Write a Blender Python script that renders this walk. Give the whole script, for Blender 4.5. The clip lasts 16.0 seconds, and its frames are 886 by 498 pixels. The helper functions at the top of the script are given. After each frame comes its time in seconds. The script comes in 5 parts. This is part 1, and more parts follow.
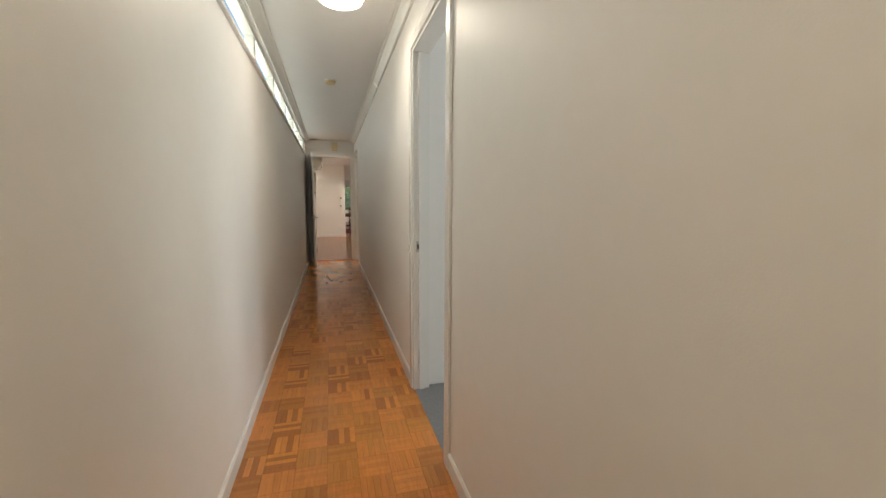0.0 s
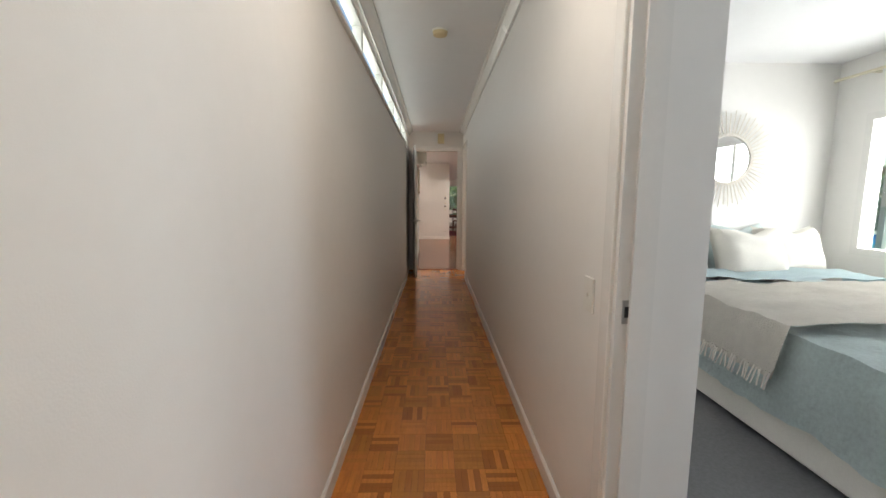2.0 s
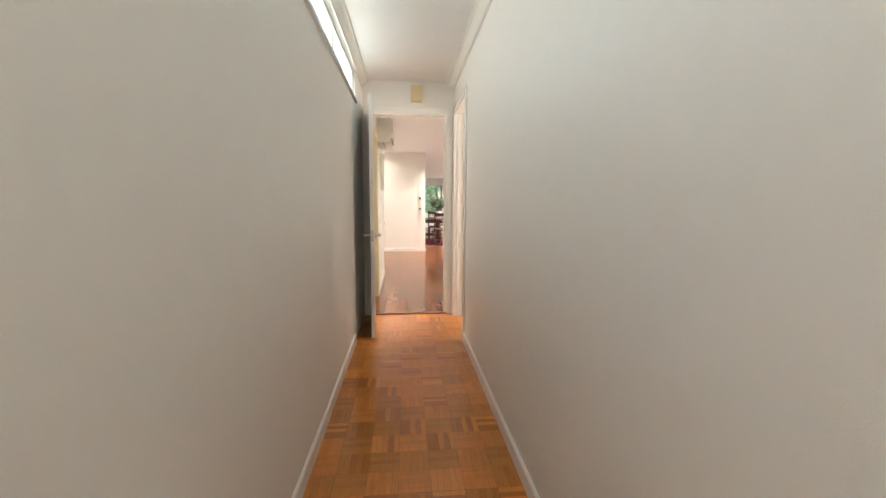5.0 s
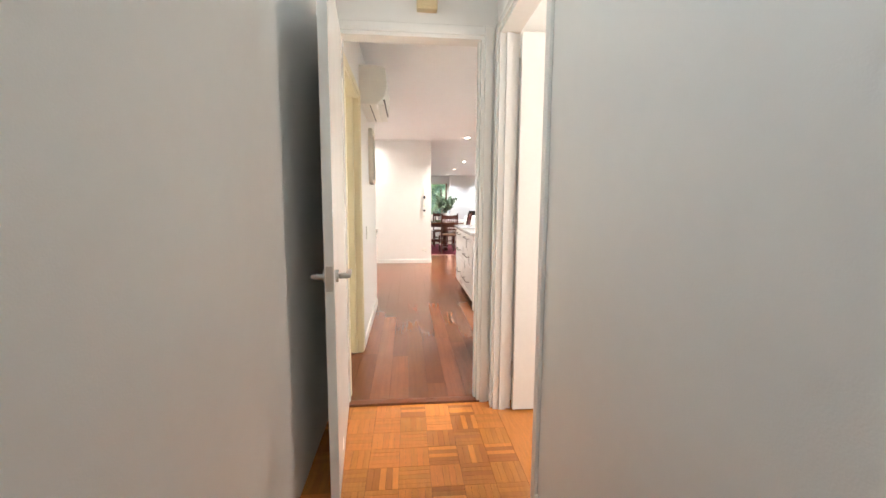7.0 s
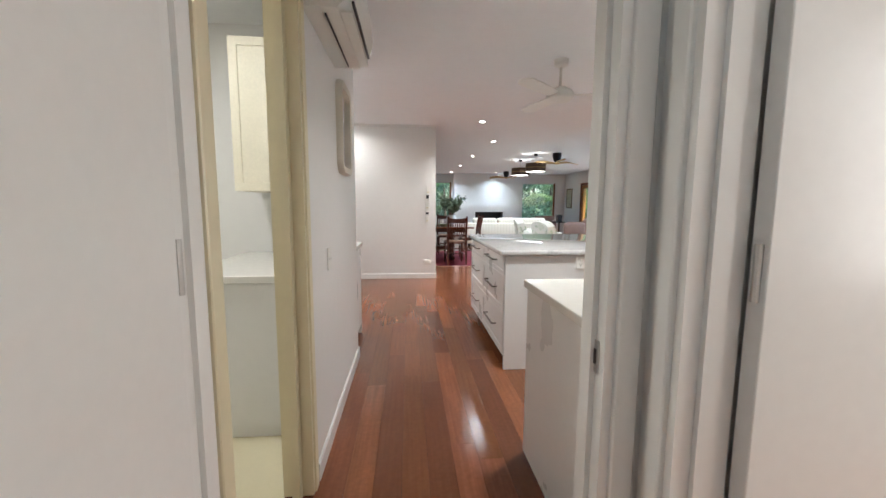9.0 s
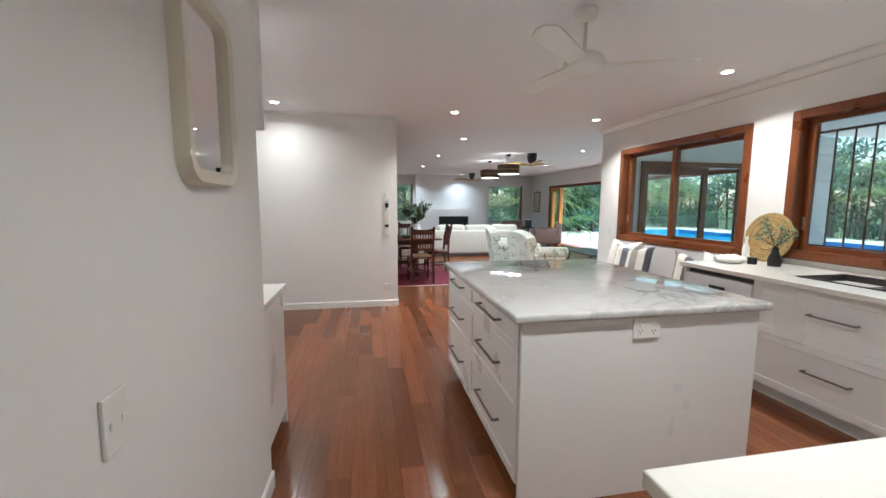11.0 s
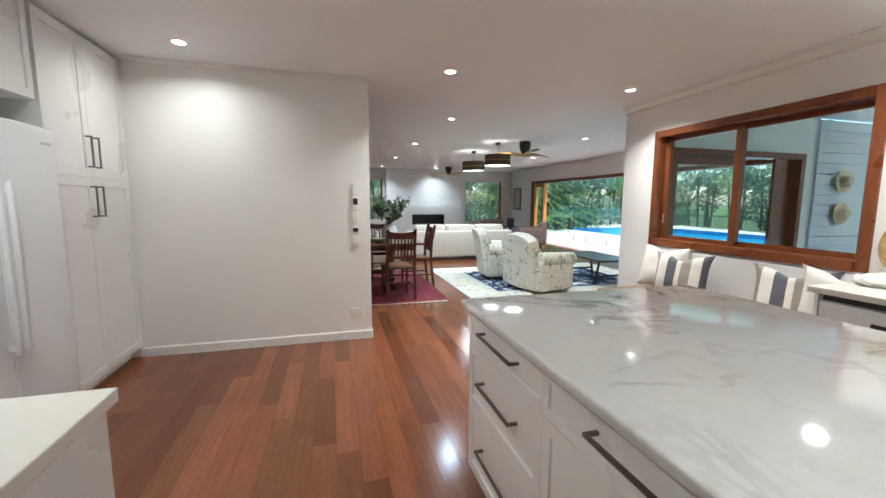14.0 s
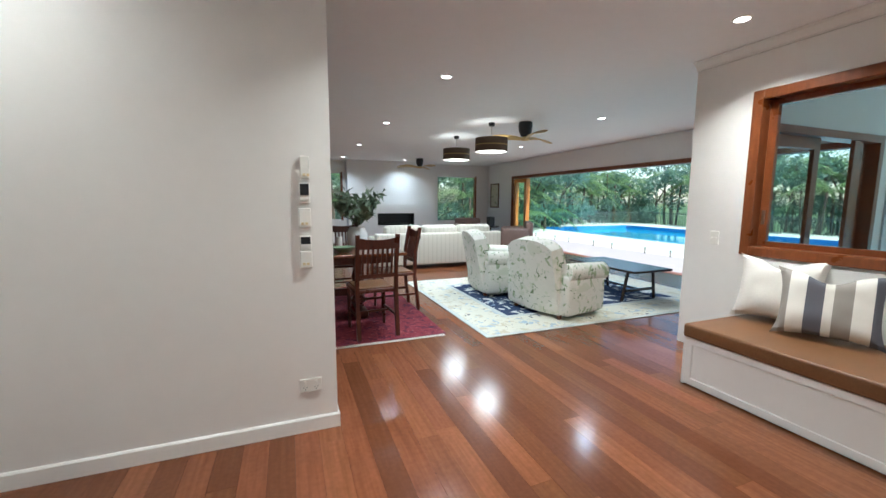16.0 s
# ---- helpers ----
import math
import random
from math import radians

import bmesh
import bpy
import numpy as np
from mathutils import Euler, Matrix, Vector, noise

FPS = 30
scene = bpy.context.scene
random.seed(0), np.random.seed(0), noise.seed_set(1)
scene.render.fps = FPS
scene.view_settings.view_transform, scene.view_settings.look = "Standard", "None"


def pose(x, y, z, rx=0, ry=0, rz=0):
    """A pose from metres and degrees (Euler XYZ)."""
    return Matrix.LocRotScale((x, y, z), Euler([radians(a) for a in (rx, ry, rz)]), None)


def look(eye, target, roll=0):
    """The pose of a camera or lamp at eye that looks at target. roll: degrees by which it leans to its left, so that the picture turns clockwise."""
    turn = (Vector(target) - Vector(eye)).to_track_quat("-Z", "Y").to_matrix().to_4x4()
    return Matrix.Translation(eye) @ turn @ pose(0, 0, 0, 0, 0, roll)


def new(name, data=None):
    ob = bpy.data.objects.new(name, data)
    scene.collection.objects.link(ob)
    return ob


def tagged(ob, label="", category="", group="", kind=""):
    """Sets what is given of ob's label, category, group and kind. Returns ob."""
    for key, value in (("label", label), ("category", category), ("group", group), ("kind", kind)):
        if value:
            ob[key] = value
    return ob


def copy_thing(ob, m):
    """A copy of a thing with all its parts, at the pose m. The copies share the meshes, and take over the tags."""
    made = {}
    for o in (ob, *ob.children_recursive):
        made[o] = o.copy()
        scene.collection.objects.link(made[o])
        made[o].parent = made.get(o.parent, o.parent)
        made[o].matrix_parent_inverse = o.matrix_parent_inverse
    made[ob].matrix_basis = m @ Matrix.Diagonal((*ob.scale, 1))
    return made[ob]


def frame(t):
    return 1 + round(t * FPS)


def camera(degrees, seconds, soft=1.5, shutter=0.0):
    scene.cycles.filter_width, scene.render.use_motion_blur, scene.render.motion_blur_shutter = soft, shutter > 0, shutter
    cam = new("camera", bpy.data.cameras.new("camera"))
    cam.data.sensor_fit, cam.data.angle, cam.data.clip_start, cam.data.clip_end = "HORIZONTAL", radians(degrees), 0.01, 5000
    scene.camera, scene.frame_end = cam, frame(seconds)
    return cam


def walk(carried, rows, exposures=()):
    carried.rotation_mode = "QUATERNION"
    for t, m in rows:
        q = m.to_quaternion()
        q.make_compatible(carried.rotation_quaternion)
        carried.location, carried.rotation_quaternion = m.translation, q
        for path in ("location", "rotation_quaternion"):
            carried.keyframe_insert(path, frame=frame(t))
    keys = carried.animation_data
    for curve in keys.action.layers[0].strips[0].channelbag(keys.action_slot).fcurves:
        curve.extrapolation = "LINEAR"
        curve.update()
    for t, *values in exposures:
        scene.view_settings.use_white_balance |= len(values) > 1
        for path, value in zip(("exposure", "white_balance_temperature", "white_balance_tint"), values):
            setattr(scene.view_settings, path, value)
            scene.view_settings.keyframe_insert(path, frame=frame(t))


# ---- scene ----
cam = camera(96.7, 16.0)
PATH = [
    (0.0, pose(-0.022, -8.800, 1.280, 83.15, -0.30, -15.80)),
    (0.5, pose(-0.030, -8.460, 1.300, 83.00, -0.30, -6.70)),
    (1.0, pose(-0.020, -8.090, 1.320, 82.80, -0.30, -2.10)),
    (1.5, pose(-0.012, -7.740, 1.310, 82.90, -0.30, -0.75)),
    (2.0, pose(-0.030, -7.370, 1.300, 83.00, -0.30, -1.25)),
    (2.5, pose(-0.030, -6.970, 1.290, 83.10, -0.30, -2.20)),
    (3.0, pose(-0.030, -6.480, 1.285, 83.20, -0.30, -3.10)),
    (5.5, pose(-0.035, -3.870, 1.255, 83.40, -0.30, -5.50)),
    (6.0, pose(-0.035, -3.350, 1.265, 83.40, -0.30, -5.20)),
    (6.5, pose(-0.035, -2.850, 1.262, 83.40, -0.30, -5.20)),
    (7.0, pose(-0.030, -2.370, 1.260, 83.40, -0.30, -5.20)),
    (7.5, pose(-0.020, -1.920, 1.262, 83.40, -0.30, -5.20)),
    (8.0, pose(-0.012, -1.480, 1.265, 83.40, -0.30, -5.20)),
    (8.5, pose(0.000, -1.100, 1.265, 83.40, -0.30, -4.90)),
    (10.8, pose(0.070, 0.442, 1.398, 83.45, -0.30, -9.65)),
    (11.0, pose(0.079, 0.549, 1.404, 83.51, -0.30, -10.79)),
    (11.5, pose(0.085, 0.758, 1.396, 83.51, -0.30, -13.03)),
    (12.0, pose(0.067, 0.942, 1.395, 83.48, -0.30, -14.54)),
    (12.5, pose(0.057, 1.120, 1.392, 83.48, -0.30, -15.32)),
    (13.0, pose(0.110, 1.359, 1.380, 83.40, -0.30, -15.62)),
    (13.5, pose(0.144, 1.642, 1.398, 83.25, -0.30, -15.69)),
    (14.0, pose(0.121, 1.973, 1.387, 83.16, -0.30, -15.54)),
    (14.5, pose(0.098, 2.348, 1.376, 83.08, -0.30, -15.46)),
    (15.0, pose(0.128, 2.783, 1.375, 83.02, -0.30, -16.00)),
    (15.5, pose(0.152, 3.236, 1.355, 82.96, -0.30, -18.12)),
    (16.0, pose(0.248, 3.666, 1.328, 83.02, -0.30, -21.37)),
]
EXPOSURE = [(0.0, 0.85, 7600, 10), (1.5, 0.75, 7100, 14), (3.0, 0.98, 7500, 13), (5.5, 2.17, 7000, 9), (7.0, 2.17, 6500, 8), (8.5, 1.45, 6000, 7), (11.0, 1.0, 5900, 5), (13.5, 0.98, 6000, 4), (16.0, 0.87, 5850, 2)]
walk(cam, PATH, EXPOSURE)

# ---- world, sun, lamps ----
world = bpy.data.worlds.new("sky")
scene.world = world
world.use_nodes = True
wn = world.node_tree.nodes
sky = wn.new("ShaderNodeTexSky")
sky.sky_type, sky.sun_disc = "NISHITA", False
sky.sun_elevation, sky.sun_rotation = radians(58), radians(170)
world.node_tree.links.new(sky.outputs[0], wn["Background"].inputs[0])
wn["Background"].inputs[1].default_value = 0.15
sun = new("sun", bpy.data.lights.new("sun", "SUN"))
sun.data.energy, sun.data.angle, sun.data.color = 5.0, radians(0.6), (1.0, 0.95, 0.86)
sun.matrix_world = look((0, 0, 0), (-math.sin(radians(170)) * math.cos(radians(58)), -math.cos(radians(170)) * math.cos(radians(58)), -math.sin(radians(58))))

DOWNLIGHT_W, HALL_W, BED_W = 14.5, 2.8, 34


def disk_lamp(name, x, y, z, size, watts, color=(1.0, 0.95, 0.89), spread=170):
    lamp = new(name, bpy.data.lights.new(name, "AREA"))
    lamp.data.shape, lamp.data.size, lamp.data.energy, lamp.data.color = "DISK", size, watts, color
    lamp.data.spread = radians(spread)
    lamp.location = (x, y, z)
    return lamp


def panel_lamp(name, m, w, h, watts, color=(0.86, 0.93, 1.0)):
    """A rectangular area lamp that stands in for daylight, mostly at a window's opening."""
    lamp = new(name, bpy.data.lights.new(name, "AREA"))
    lamp.data.shape, lamp.data.size, lamp.data.size_y, lamp.data.energy, lamp.data.color = "RECTANGLE", w, h, watts, color
    lamp.matrix_world = m


panel_lamp("bedroom_daylight", pose(3.80, -4.95, 1.45, 0, 90, 0), 1.08, 1.78, BED_W)
# Added lamp at an unseen opening, for the bluish patch on the hall wall.
panel_lamp("bedroom_hall_fill", pose(3.80, -7.4, 1.35, 0, 90, 0), 1.0, 1.3, 26, (0.70, 0.84, 1.0))
panel_lamp("clerestory_daylight", pose(-0.60, -5.07, 2.335, 0, -90, 0), 0.27, 9.0, 9.5, (0.88, 0.94, 1.0))

# No window here: an added lamp before the blank east wall lights the doorway.
panel_lamp("side_room_fill", pose(2.36, -1.0, 1.5, 0, 90, 0), 1.2, 1.0, 9.5, (1.0, 0.92, 0.85))


# ---- materials ----
def mat(name, color, rough=0.5, metal=0.0, var=0.12, scale=6.0, bump=0.0, bscale=80.0, emit=None, coat=0.0, second=None, per_piece=0.0, spec=0.5, island=1.0):
    m = bpy.data.materials.new(name)
    m.use_nodes = True
    nt, b = m.node_tree, m.node_tree.nodes["Principled BSDF"]
    N, L = nt.nodes.new, nt.links.new
    b.inputs["Roughness"].default_value, b.inputs["Metallic"].default_value = rough, metal
    b.inputs["Coat Weight"].default_value = coat
    b.inputs["Specular IOR Level"].default_value = spec
    tc = N("ShaderNodeTexCoord")
    n1, n2 = N("ShaderNodeTexNoise"), N("ShaderNodeTexNoise")
    n1.inputs["Scale"].default_value, n2.inputs["Scale"].default_value = scale, scale * 12
    n1.inputs["Detail"].default_value = 5
    for n in (n1, n2):
        L(tc.outputs["Object"], n.inputs["Vector"])
    add = N("ShaderNodeMath")
    add.operation = "ADD"
    L(n1.outputs[0], add.inputs[0])
    L(n2.outputs[0], add.inputs[1])
    last = add.outputs[0]
    ramp = N("ShaderNodeMapRange")
    ramp.inputs[1].default_value, ramp.inputs[2].default_value = 0.6, 1.4
    L(last, ramp.inputs[0])
    mix = N("ShaderNodeMix")
    mix.data_type = "RGBA"
    c2 = second or tuple(c * (1 - var) for c in color)
    mix.inputs[6].default_value, mix.inputs[7].default_value = (*c2, 1), (*color, 1)
    L(ramp.outputs[0], mix.inputs[0])
    out = mix.outputs[2]
    if per_piece:
        oi, ge = N("ShaderNodeObjectInfo"), N("ShaderNodeNewGeometry")
        s = N("ShaderNodeMath")
        s.operation = "MULTIPLY_ADD"
        s.inputs[1].default_value = island
        L(oi.outputs["Random"], s.inputs[2])
        L(ge.outputs["Random Per Island"], s.inputs[0])
        f = N("ShaderNodeMath")
        f.operation = "FRACT"
        L(s.outputs[0], f.inputs[0])
        r = N("ShaderNodeMapRange")
        r.inputs[3].default_value, r.inputs[4].default_value = 1 - per_piece, 1 + per_piece
        L(f.outputs[0], r.inputs[0])
        h = N("ShaderNodeHueSaturation")
        L(r.outputs[0], h.inputs["Value"])
        r2 = N("ShaderNodeMapRange")
        r2.inputs[3].default_value, r2.inputs[4].default_value = 0.488, 0.512
        w = N("ShaderNodeMath")
        w.operation = "PINGPONG"
        w.inputs[1].default_value = 0.37
        L(f.outputs[0], w.inputs[0])
        L(w.outputs[0], r2.inputs[0])
        L(r2.outputs[0], h.inputs["Hue"])
        L(out, h.inputs["Color"])
        out = h.outputs[0]
    L(out, b.inputs["Base Color"])
    if bump:
        nb, bu = N("ShaderNodeTexNoise"), N("ShaderNodeBump")
        nb.inputs["Scale"].default_value = bscale
        nb.inputs["Detail"].default_value = 4
        L(tc.outputs["Object"], nb.inputs["Vector"])
        L(nb.outputs[0], bu.inputs["Height"])
        bu.inputs["Strength"].default_value, bu.inputs["Distance"].default_value = bump, 0.01
        L(bu.outputs[0], b.inputs["Normal"])
    rr = N("ShaderNodeMapRange")
    rr.inputs[3].default_value, rr.inputs[4].default_value = rough * 0.85, min(1, rough * 1.2)
    L(n1.outputs[0], rr.inputs[0])
    L(rr.outputs[0], b.inputs["Roughness"])
    if emit:
        b.inputs["Emission Color"].default_value, b.inputs["Emission Strength"].default_value = (*emit[:3], 1), emit[3]
    return m


def grain(m, stretch, scale, dark, amount=0.5):
    """Adds long wood grain to a material along the axis with the small stretch."""
    nt = m.node_tree
    N, L = nt.nodes.new, nt.links.new
    b = nt.nodes["Principled BSDF"]
    src = b.inputs["Base Color"].links[0].from_socket
    tc, mp, no = N("ShaderNodeTexCoord"), N("ShaderNodeMapping"), N("ShaderNodeTexNoise")
    oi = N("ShaderNodeObjectInfo")
    mu = N("ShaderNodeVectorMath")
    mu.operation = "SCALE"
    mu.inputs[0].default_value = (7.0, 13.0, 5.0)
    L(oi.outputs["Random"], mu.inputs["Scale"])
    L(tc.outputs["Object"], mp.inputs[0])
    L(mu.outputs[0], mp.inputs[1])
    mp.inputs["Scale"].default_value = stretch
    L(mp.outputs[0], no.inputs["Vector"])
    no.inputs["Scale"].default_value, no.inputs["Detail"].default_value = scale, 6
    r = N("ShaderNodeMapRange")
    r.inputs[1].default_value, r.inputs[2].default_value = 0.35, 0.7
    r.inputs[3].default_value, r.inputs[4].default_value = 0, amount
    L(no.outputs[0], r.inputs[0])
    mix = N("ShaderNodeMix")
    mix.data_type = "RGBA"
    L(r.outputs[0], mix.inputs[0])
    L(src, mix.inputs[6])
    mix.inputs[7].default_value = (*dark, 1)
    L(mix.outputs[2], b.inputs["Base Color"])
    return m


def pattern(name, base, spots, rough=0.9, bump=0.15):
    """Printed or woven cloth: blotches of the spot colours, each with scale and threshold, over a base."""
    m = mat(name, base, rough, var=0.1, scale=20, bump=bump, bscale=400, spec=0.2)
    nt = m.node_tree
    N, L = nt.nodes.new, nt.links.new
    b = nt.nodes["Principled BSDF"]
    tc = N("ShaderNodeTexCoord")
    for i, (color, scale, lo) in enumerate(spots):
        no = N("ShaderNodeTexNoise")
        no.noise_dimensions = "4D"
        no.inputs["W"].default_value = i * 3.7
        no.inputs["Scale"].default_value, no.inputs["Detail"].default_value = scale, 2
        no.inputs["Distortion"].default_value = 1.2
        L(tc.outputs["Object"], no.inputs["Vector"])
        r = N("ShaderNodeMapRange")
        r.inputs[1].default_value, r.inputs[2].default_value = lo, lo + 0.03
        L(no.outputs[0], r.inputs[0])
        mix = N("ShaderNodeMix")
        mix.data_type = "RGBA"
        src = b.inputs["Base Color"].links[0].from_socket
        L(r.outputs[0], mix.inputs[0])
        L(src, mix.inputs[6])
        mix.inputs[7].default_value = (*color, 1)
        L(mix.outputs[2], b.inputs["Base Color"])
    return m


def stripes(name, colors, axis, width, rough=0.9):
    m = mat(name, colors[0], rough, bump=0.2, bscale=500, spec=0.2)
    nt = m.node_tree
    N, L = nt.nodes.new, nt.links.new
    tc, sp = N("ShaderNodeTexCoord"), N("ShaderNodeSeparateXYZ")
    L(tc.outputs["Object"], sp.inputs[0])
    mu, fr, cr = N("ShaderNodeMath"), N("ShaderNodeMath"), N("ShaderNodeValToRGB")
    mu.operation, fr.operation = "MULTIPLY_ADD", "FRACT"
    mu.inputs[1].default_value, mu.inputs[2].default_value = 1 / width, 0.5
    L(sp.outputs[axis], mu.inputs[0])
    L(mu.outputs[0], fr.inputs[0])
    L(fr.outputs[0], cr.inputs[0])
    cr.color_ramp.interpolation = "CONSTANT"
    el = cr.color_ramp.elements
    el[0].color, el[1].color = (*colors[0], 1), (*colors[1], 1)
    el[1].position = 1 / len(colors)
    for i, c in enumerate(colors[2:], 2):
        el.new(i / len(colors)).color = (*c, 1)
    L(cr.outputs[0], nt.nodes["Principled BSDF"].inputs["Base Color"])
    return m


def glass_mat(name, tint=(0.97, 1.0, 0.99)):
    m = bpy.data.materials.new(name)
    m.use_nodes = True
    nt = m.node_tree
    N, L = nt.nodes.new, nt.links.new
    tr, gl, mx = N("ShaderNodeBsdfTransparent"), N("ShaderNodeBsdfGlossy"), N("ShaderNodeMixShader")
    tr.inputs[0].default_value = (*tint, 1)
    gl.inputs["Roughness"].default_value = 0.01
    mx.inputs[0].default_value = 0.05
    L(tr.outputs[0], mx.inputs[1])
    L(gl.outputs[0], mx.inputs[2])
    L(mx.outputs[0], nt.nodes["Material Output"].inputs[0])
    return m


def marble_mat():
    m = mat("marble", (0.66, 0.655, 0.64), 0.085, var=0.1, scale=3, spec=0.6)
    nt = m.node_tree
    N, L = nt.nodes.new, nt.links.new
    b = nt.nodes["Principled BSDF"]
    src = b.inputs["Base Color"].links[0].from_socket
    tc = N("ShaderNodeTexCoord")
    for scale, lo, hi, dark, amt, w in ((1.6, 0.0, 0.022, (0.17, 0.16, 0.17), 0.85, 0), (3.1, 0.0, 0.03, (0.34, 0.32, 0.31), 0.65, 5.3), (0.9, 0.0, 0.09, (0.52, 0.51, 0.50), 0.25, 9.1)):
        no, sub, ab, r = N("ShaderNodeTexNoise"), N("ShaderNodeMath"), N("ShaderNodeMath"), N("ShaderNodeMapRange")
        no.noise_dimensions = "4D"
        no.inputs["W"].default_value = w
        no.inputs["Scale"].default_value, no.inputs["Detail"].default_value, no.inputs["Distortion"].default_value = scale, 6, 0.9
        L(tc.outputs["Object"], no.inputs["Vector"])
        sub.operation, ab.operation = "SUBTRACT", "ABSOLUTE"
        sub.inputs[1].default_value = 0.5
        L(no.outputs[0], sub.inputs[0])
        L(sub.outputs[0], ab.inputs[0])
        L(ab.outputs[0], r.inputs[0])
        r.inputs[1].default_value, r.inputs[2].default_value, r.inputs[3].default_value, r.inputs[4].default_value = lo, hi, amt, 0
        patch, pr, mul = N("ShaderNodeTexNoise"), N("ShaderNodeMapRange"), N("ShaderNodeMath")
        patch.inputs["Scale"].default_value = 1.7
        L(tc.outputs["Object"], patch.inputs["Vector"])
        pr.inputs[1].default_value, pr.inputs[2].default_value = 0.42, 0.6
        L(patch.outputs[0], pr.inputs[0])
        mul.operation = "MULTIPLY"
        L(pr.outputs[0], mul.inputs[0])
        L(r.outputs[0], mul.inputs[1])
        mix = N("ShaderNodeMix")
        mix.data_type = "RGBA"
        L(mul.outputs[0], mix.inputs[0])
        L(src, mix.inputs[6])
        mix.inputs[7].default_value = (*dark, 1)
        src = mix.outputs[2]
    L(src, b.inputs["Base Color"])
    return m


WALL = mat("wall_paint", (0.83, 0.815, 0.785), 0.42, var=0.03, scale=1.2, bump=0.06, bscale=250)
CEIL = mat("ceiling_paint", (0.86, 0.86, 0.86), 0.7, var=0.03, scale=1.0)
TRIM = mat("gloss_trim", (0.84, 0.83, 0.80), 0.25, var=0.04, scale=3)
CREAM = mat("cream_enamel", (0.80, 0.72, 0.50), 0.3, var=0.05, scale=3)
CABINET = mat("cabinet_white", (0.79, 0.78, 0.76), 0.28, var=0.03, scale=2)
APPLIANCE = mat("appliance_white", (0.82, 0.84, 0.86), 0.22, var=0.03, scale=2)
PLASTIC = mat("white_plastic", (0.82, 0.81, 0.76), 0.35, var=0.05)
YELLOWED = mat("yellowed_plastic", (0.72, 0.60, 0.36), 0.45, var=0.1)
BLACKP = mat("black_plastic", (0.02, 0.02, 0.022), 0.3, var=0.2)
STEEL = mat("brushed_steel", (0.55, 0.54, 0.52), 0.3, metal=1.0, var=0.15, scale=20)
PEWTER = mat("dark_nickel", (0.23, 0.21, 0.19), 0.38, metal=1.0, var=0.15, scale=20)
CARPET = mat("grey_carpet", (0.28, 0.28, 0.29), 0.95, var=0.3, scale=60, bump=0.8, bscale=300, spec=0.1)
PARQUET, PARQUET_JOINED = [grain(mat("parquet_oak", (0.66, 0.27, 0.052), 0.17, var=0.2, scale=9, per_piece=spread, coat=0.2, island=share), (30, 3, 3), 3, (0.24, 0.09, 0.02), 0.25) for share, spread in ((0.5, 0.3), (1.0, 0.3))]
FLOORB = grain(mat("hardwood_board", (0.24, 0.094, 0.036), 0.17, var=0.3, scale=3, per_piece=0.34, coat=0.0, spec=0.42), (22, 0.9, 10), 2.4, (0.10, 0.03, 0.012), 0.4)
SUBFLOOR = mat("floor_joint", (0.05, 0.022, 0.012), 0.7)
MERBAU = grain(mat("red_hardwood_frame", (0.24, 0.072, 0.024), 0.28, var=0.25, scale=4), (6, 6, 1), 6, (0.12, 0.03, 0.01), 0.5)
AMBER = grain(mat("amber_timber", (0.62, 0.26, 0.06), 0.35, var=0.2, scale=4), (20, 20, 1), 3, (0.35, 0.12, 0.02), 0.5)
DARKWOOD = grain(mat("dark_red_wood", (0.105, 0.026, 0.014), 0.28, var=0.3, scale=8), (12, 12, 1.5), 4, (0.03, 0.008, 0.005), 0.5)
TABLETOP = grain(mat("table_top_wood", (0.20, 0.07, 0.035), 0.12, var=0.25, scale=4), (2, 14, 2), 4, (0.08, 0.025, 0.012), 0.4)
BLACKWOOD = grain(mat("black_brown_wood", (0.035, 0.022, 0.018), 0.2, var=0.3, scale=8), (10, 2, 10), 4, (0.012, 0.008, 0.006), 0.4)
TAN = mat("tan_leather", (0.20, 0.088, 0.032), 0.45, var=0.3, scale=5, bump=0.25, bscale=90)
LEATHER = mat("dusty_brown_leather", (0.30, 0.19, 0.15), 0.5, var=0.3, scale=5, bump=0.3, bscale=60)
LINEN = mat("white_linen", (0.80, 0.77, 0.71), 0.95, var=0.08, scale=8, bump=0.35, bscale=300, spec=0.15)
SOFA = stripes("cream_ribbed_cloth", [(0.60, 0.56, 0.47), (0.66, 0.62, 0.53), (0.66, 0.62, 0.53), (0.66, 0.62, 0.53)], 0, 0.09)
STRIPE = stripes("striped_linen", [(0.78, 0.75, 0.69), (0.13, 0.13, 0.15), (0.13, 0.13, 0.15), (0.78, 0.75, 0.69), (0.33, 0.30, 0.27), (0.33, 0.30, 0.27), (0.78, 0.75, 0.69)], 0, 0.30)
FLORAL = pattern("floral_linen", (0.74, 0.71, 0.62), [((0.62, 0.62, 0.50), 6.0, 0.58), ((0.36, 0.42, 0.26), 9, 0.60), ((0.16, 0.22, 0.11), 14, 0.635), ((0.52, 0.38, 0.36), 18, 0.70)])
REDRUG = pattern("red_rug_wool", (0.19, 0.028, 0.038), [((0.10, 0.014, 0.03), 11, 0.52), ((0.32, 0.07, 0.08), 23, 0.60), ((0.03, 0.012, 0.03), 18, 0.63), ((0.45, 0.30, 0.25), 40, 0.71)])
BLUERUG = pattern("blue_rug_wool", (0.03, 0.05, 0.11), [((0.62, 0.62, 0.58), 5.5, 0.555), ((0.32, 0.42, 0.52), 9, 0.64), ((0.02, 0.035, 0.10), 13, 0.66)])
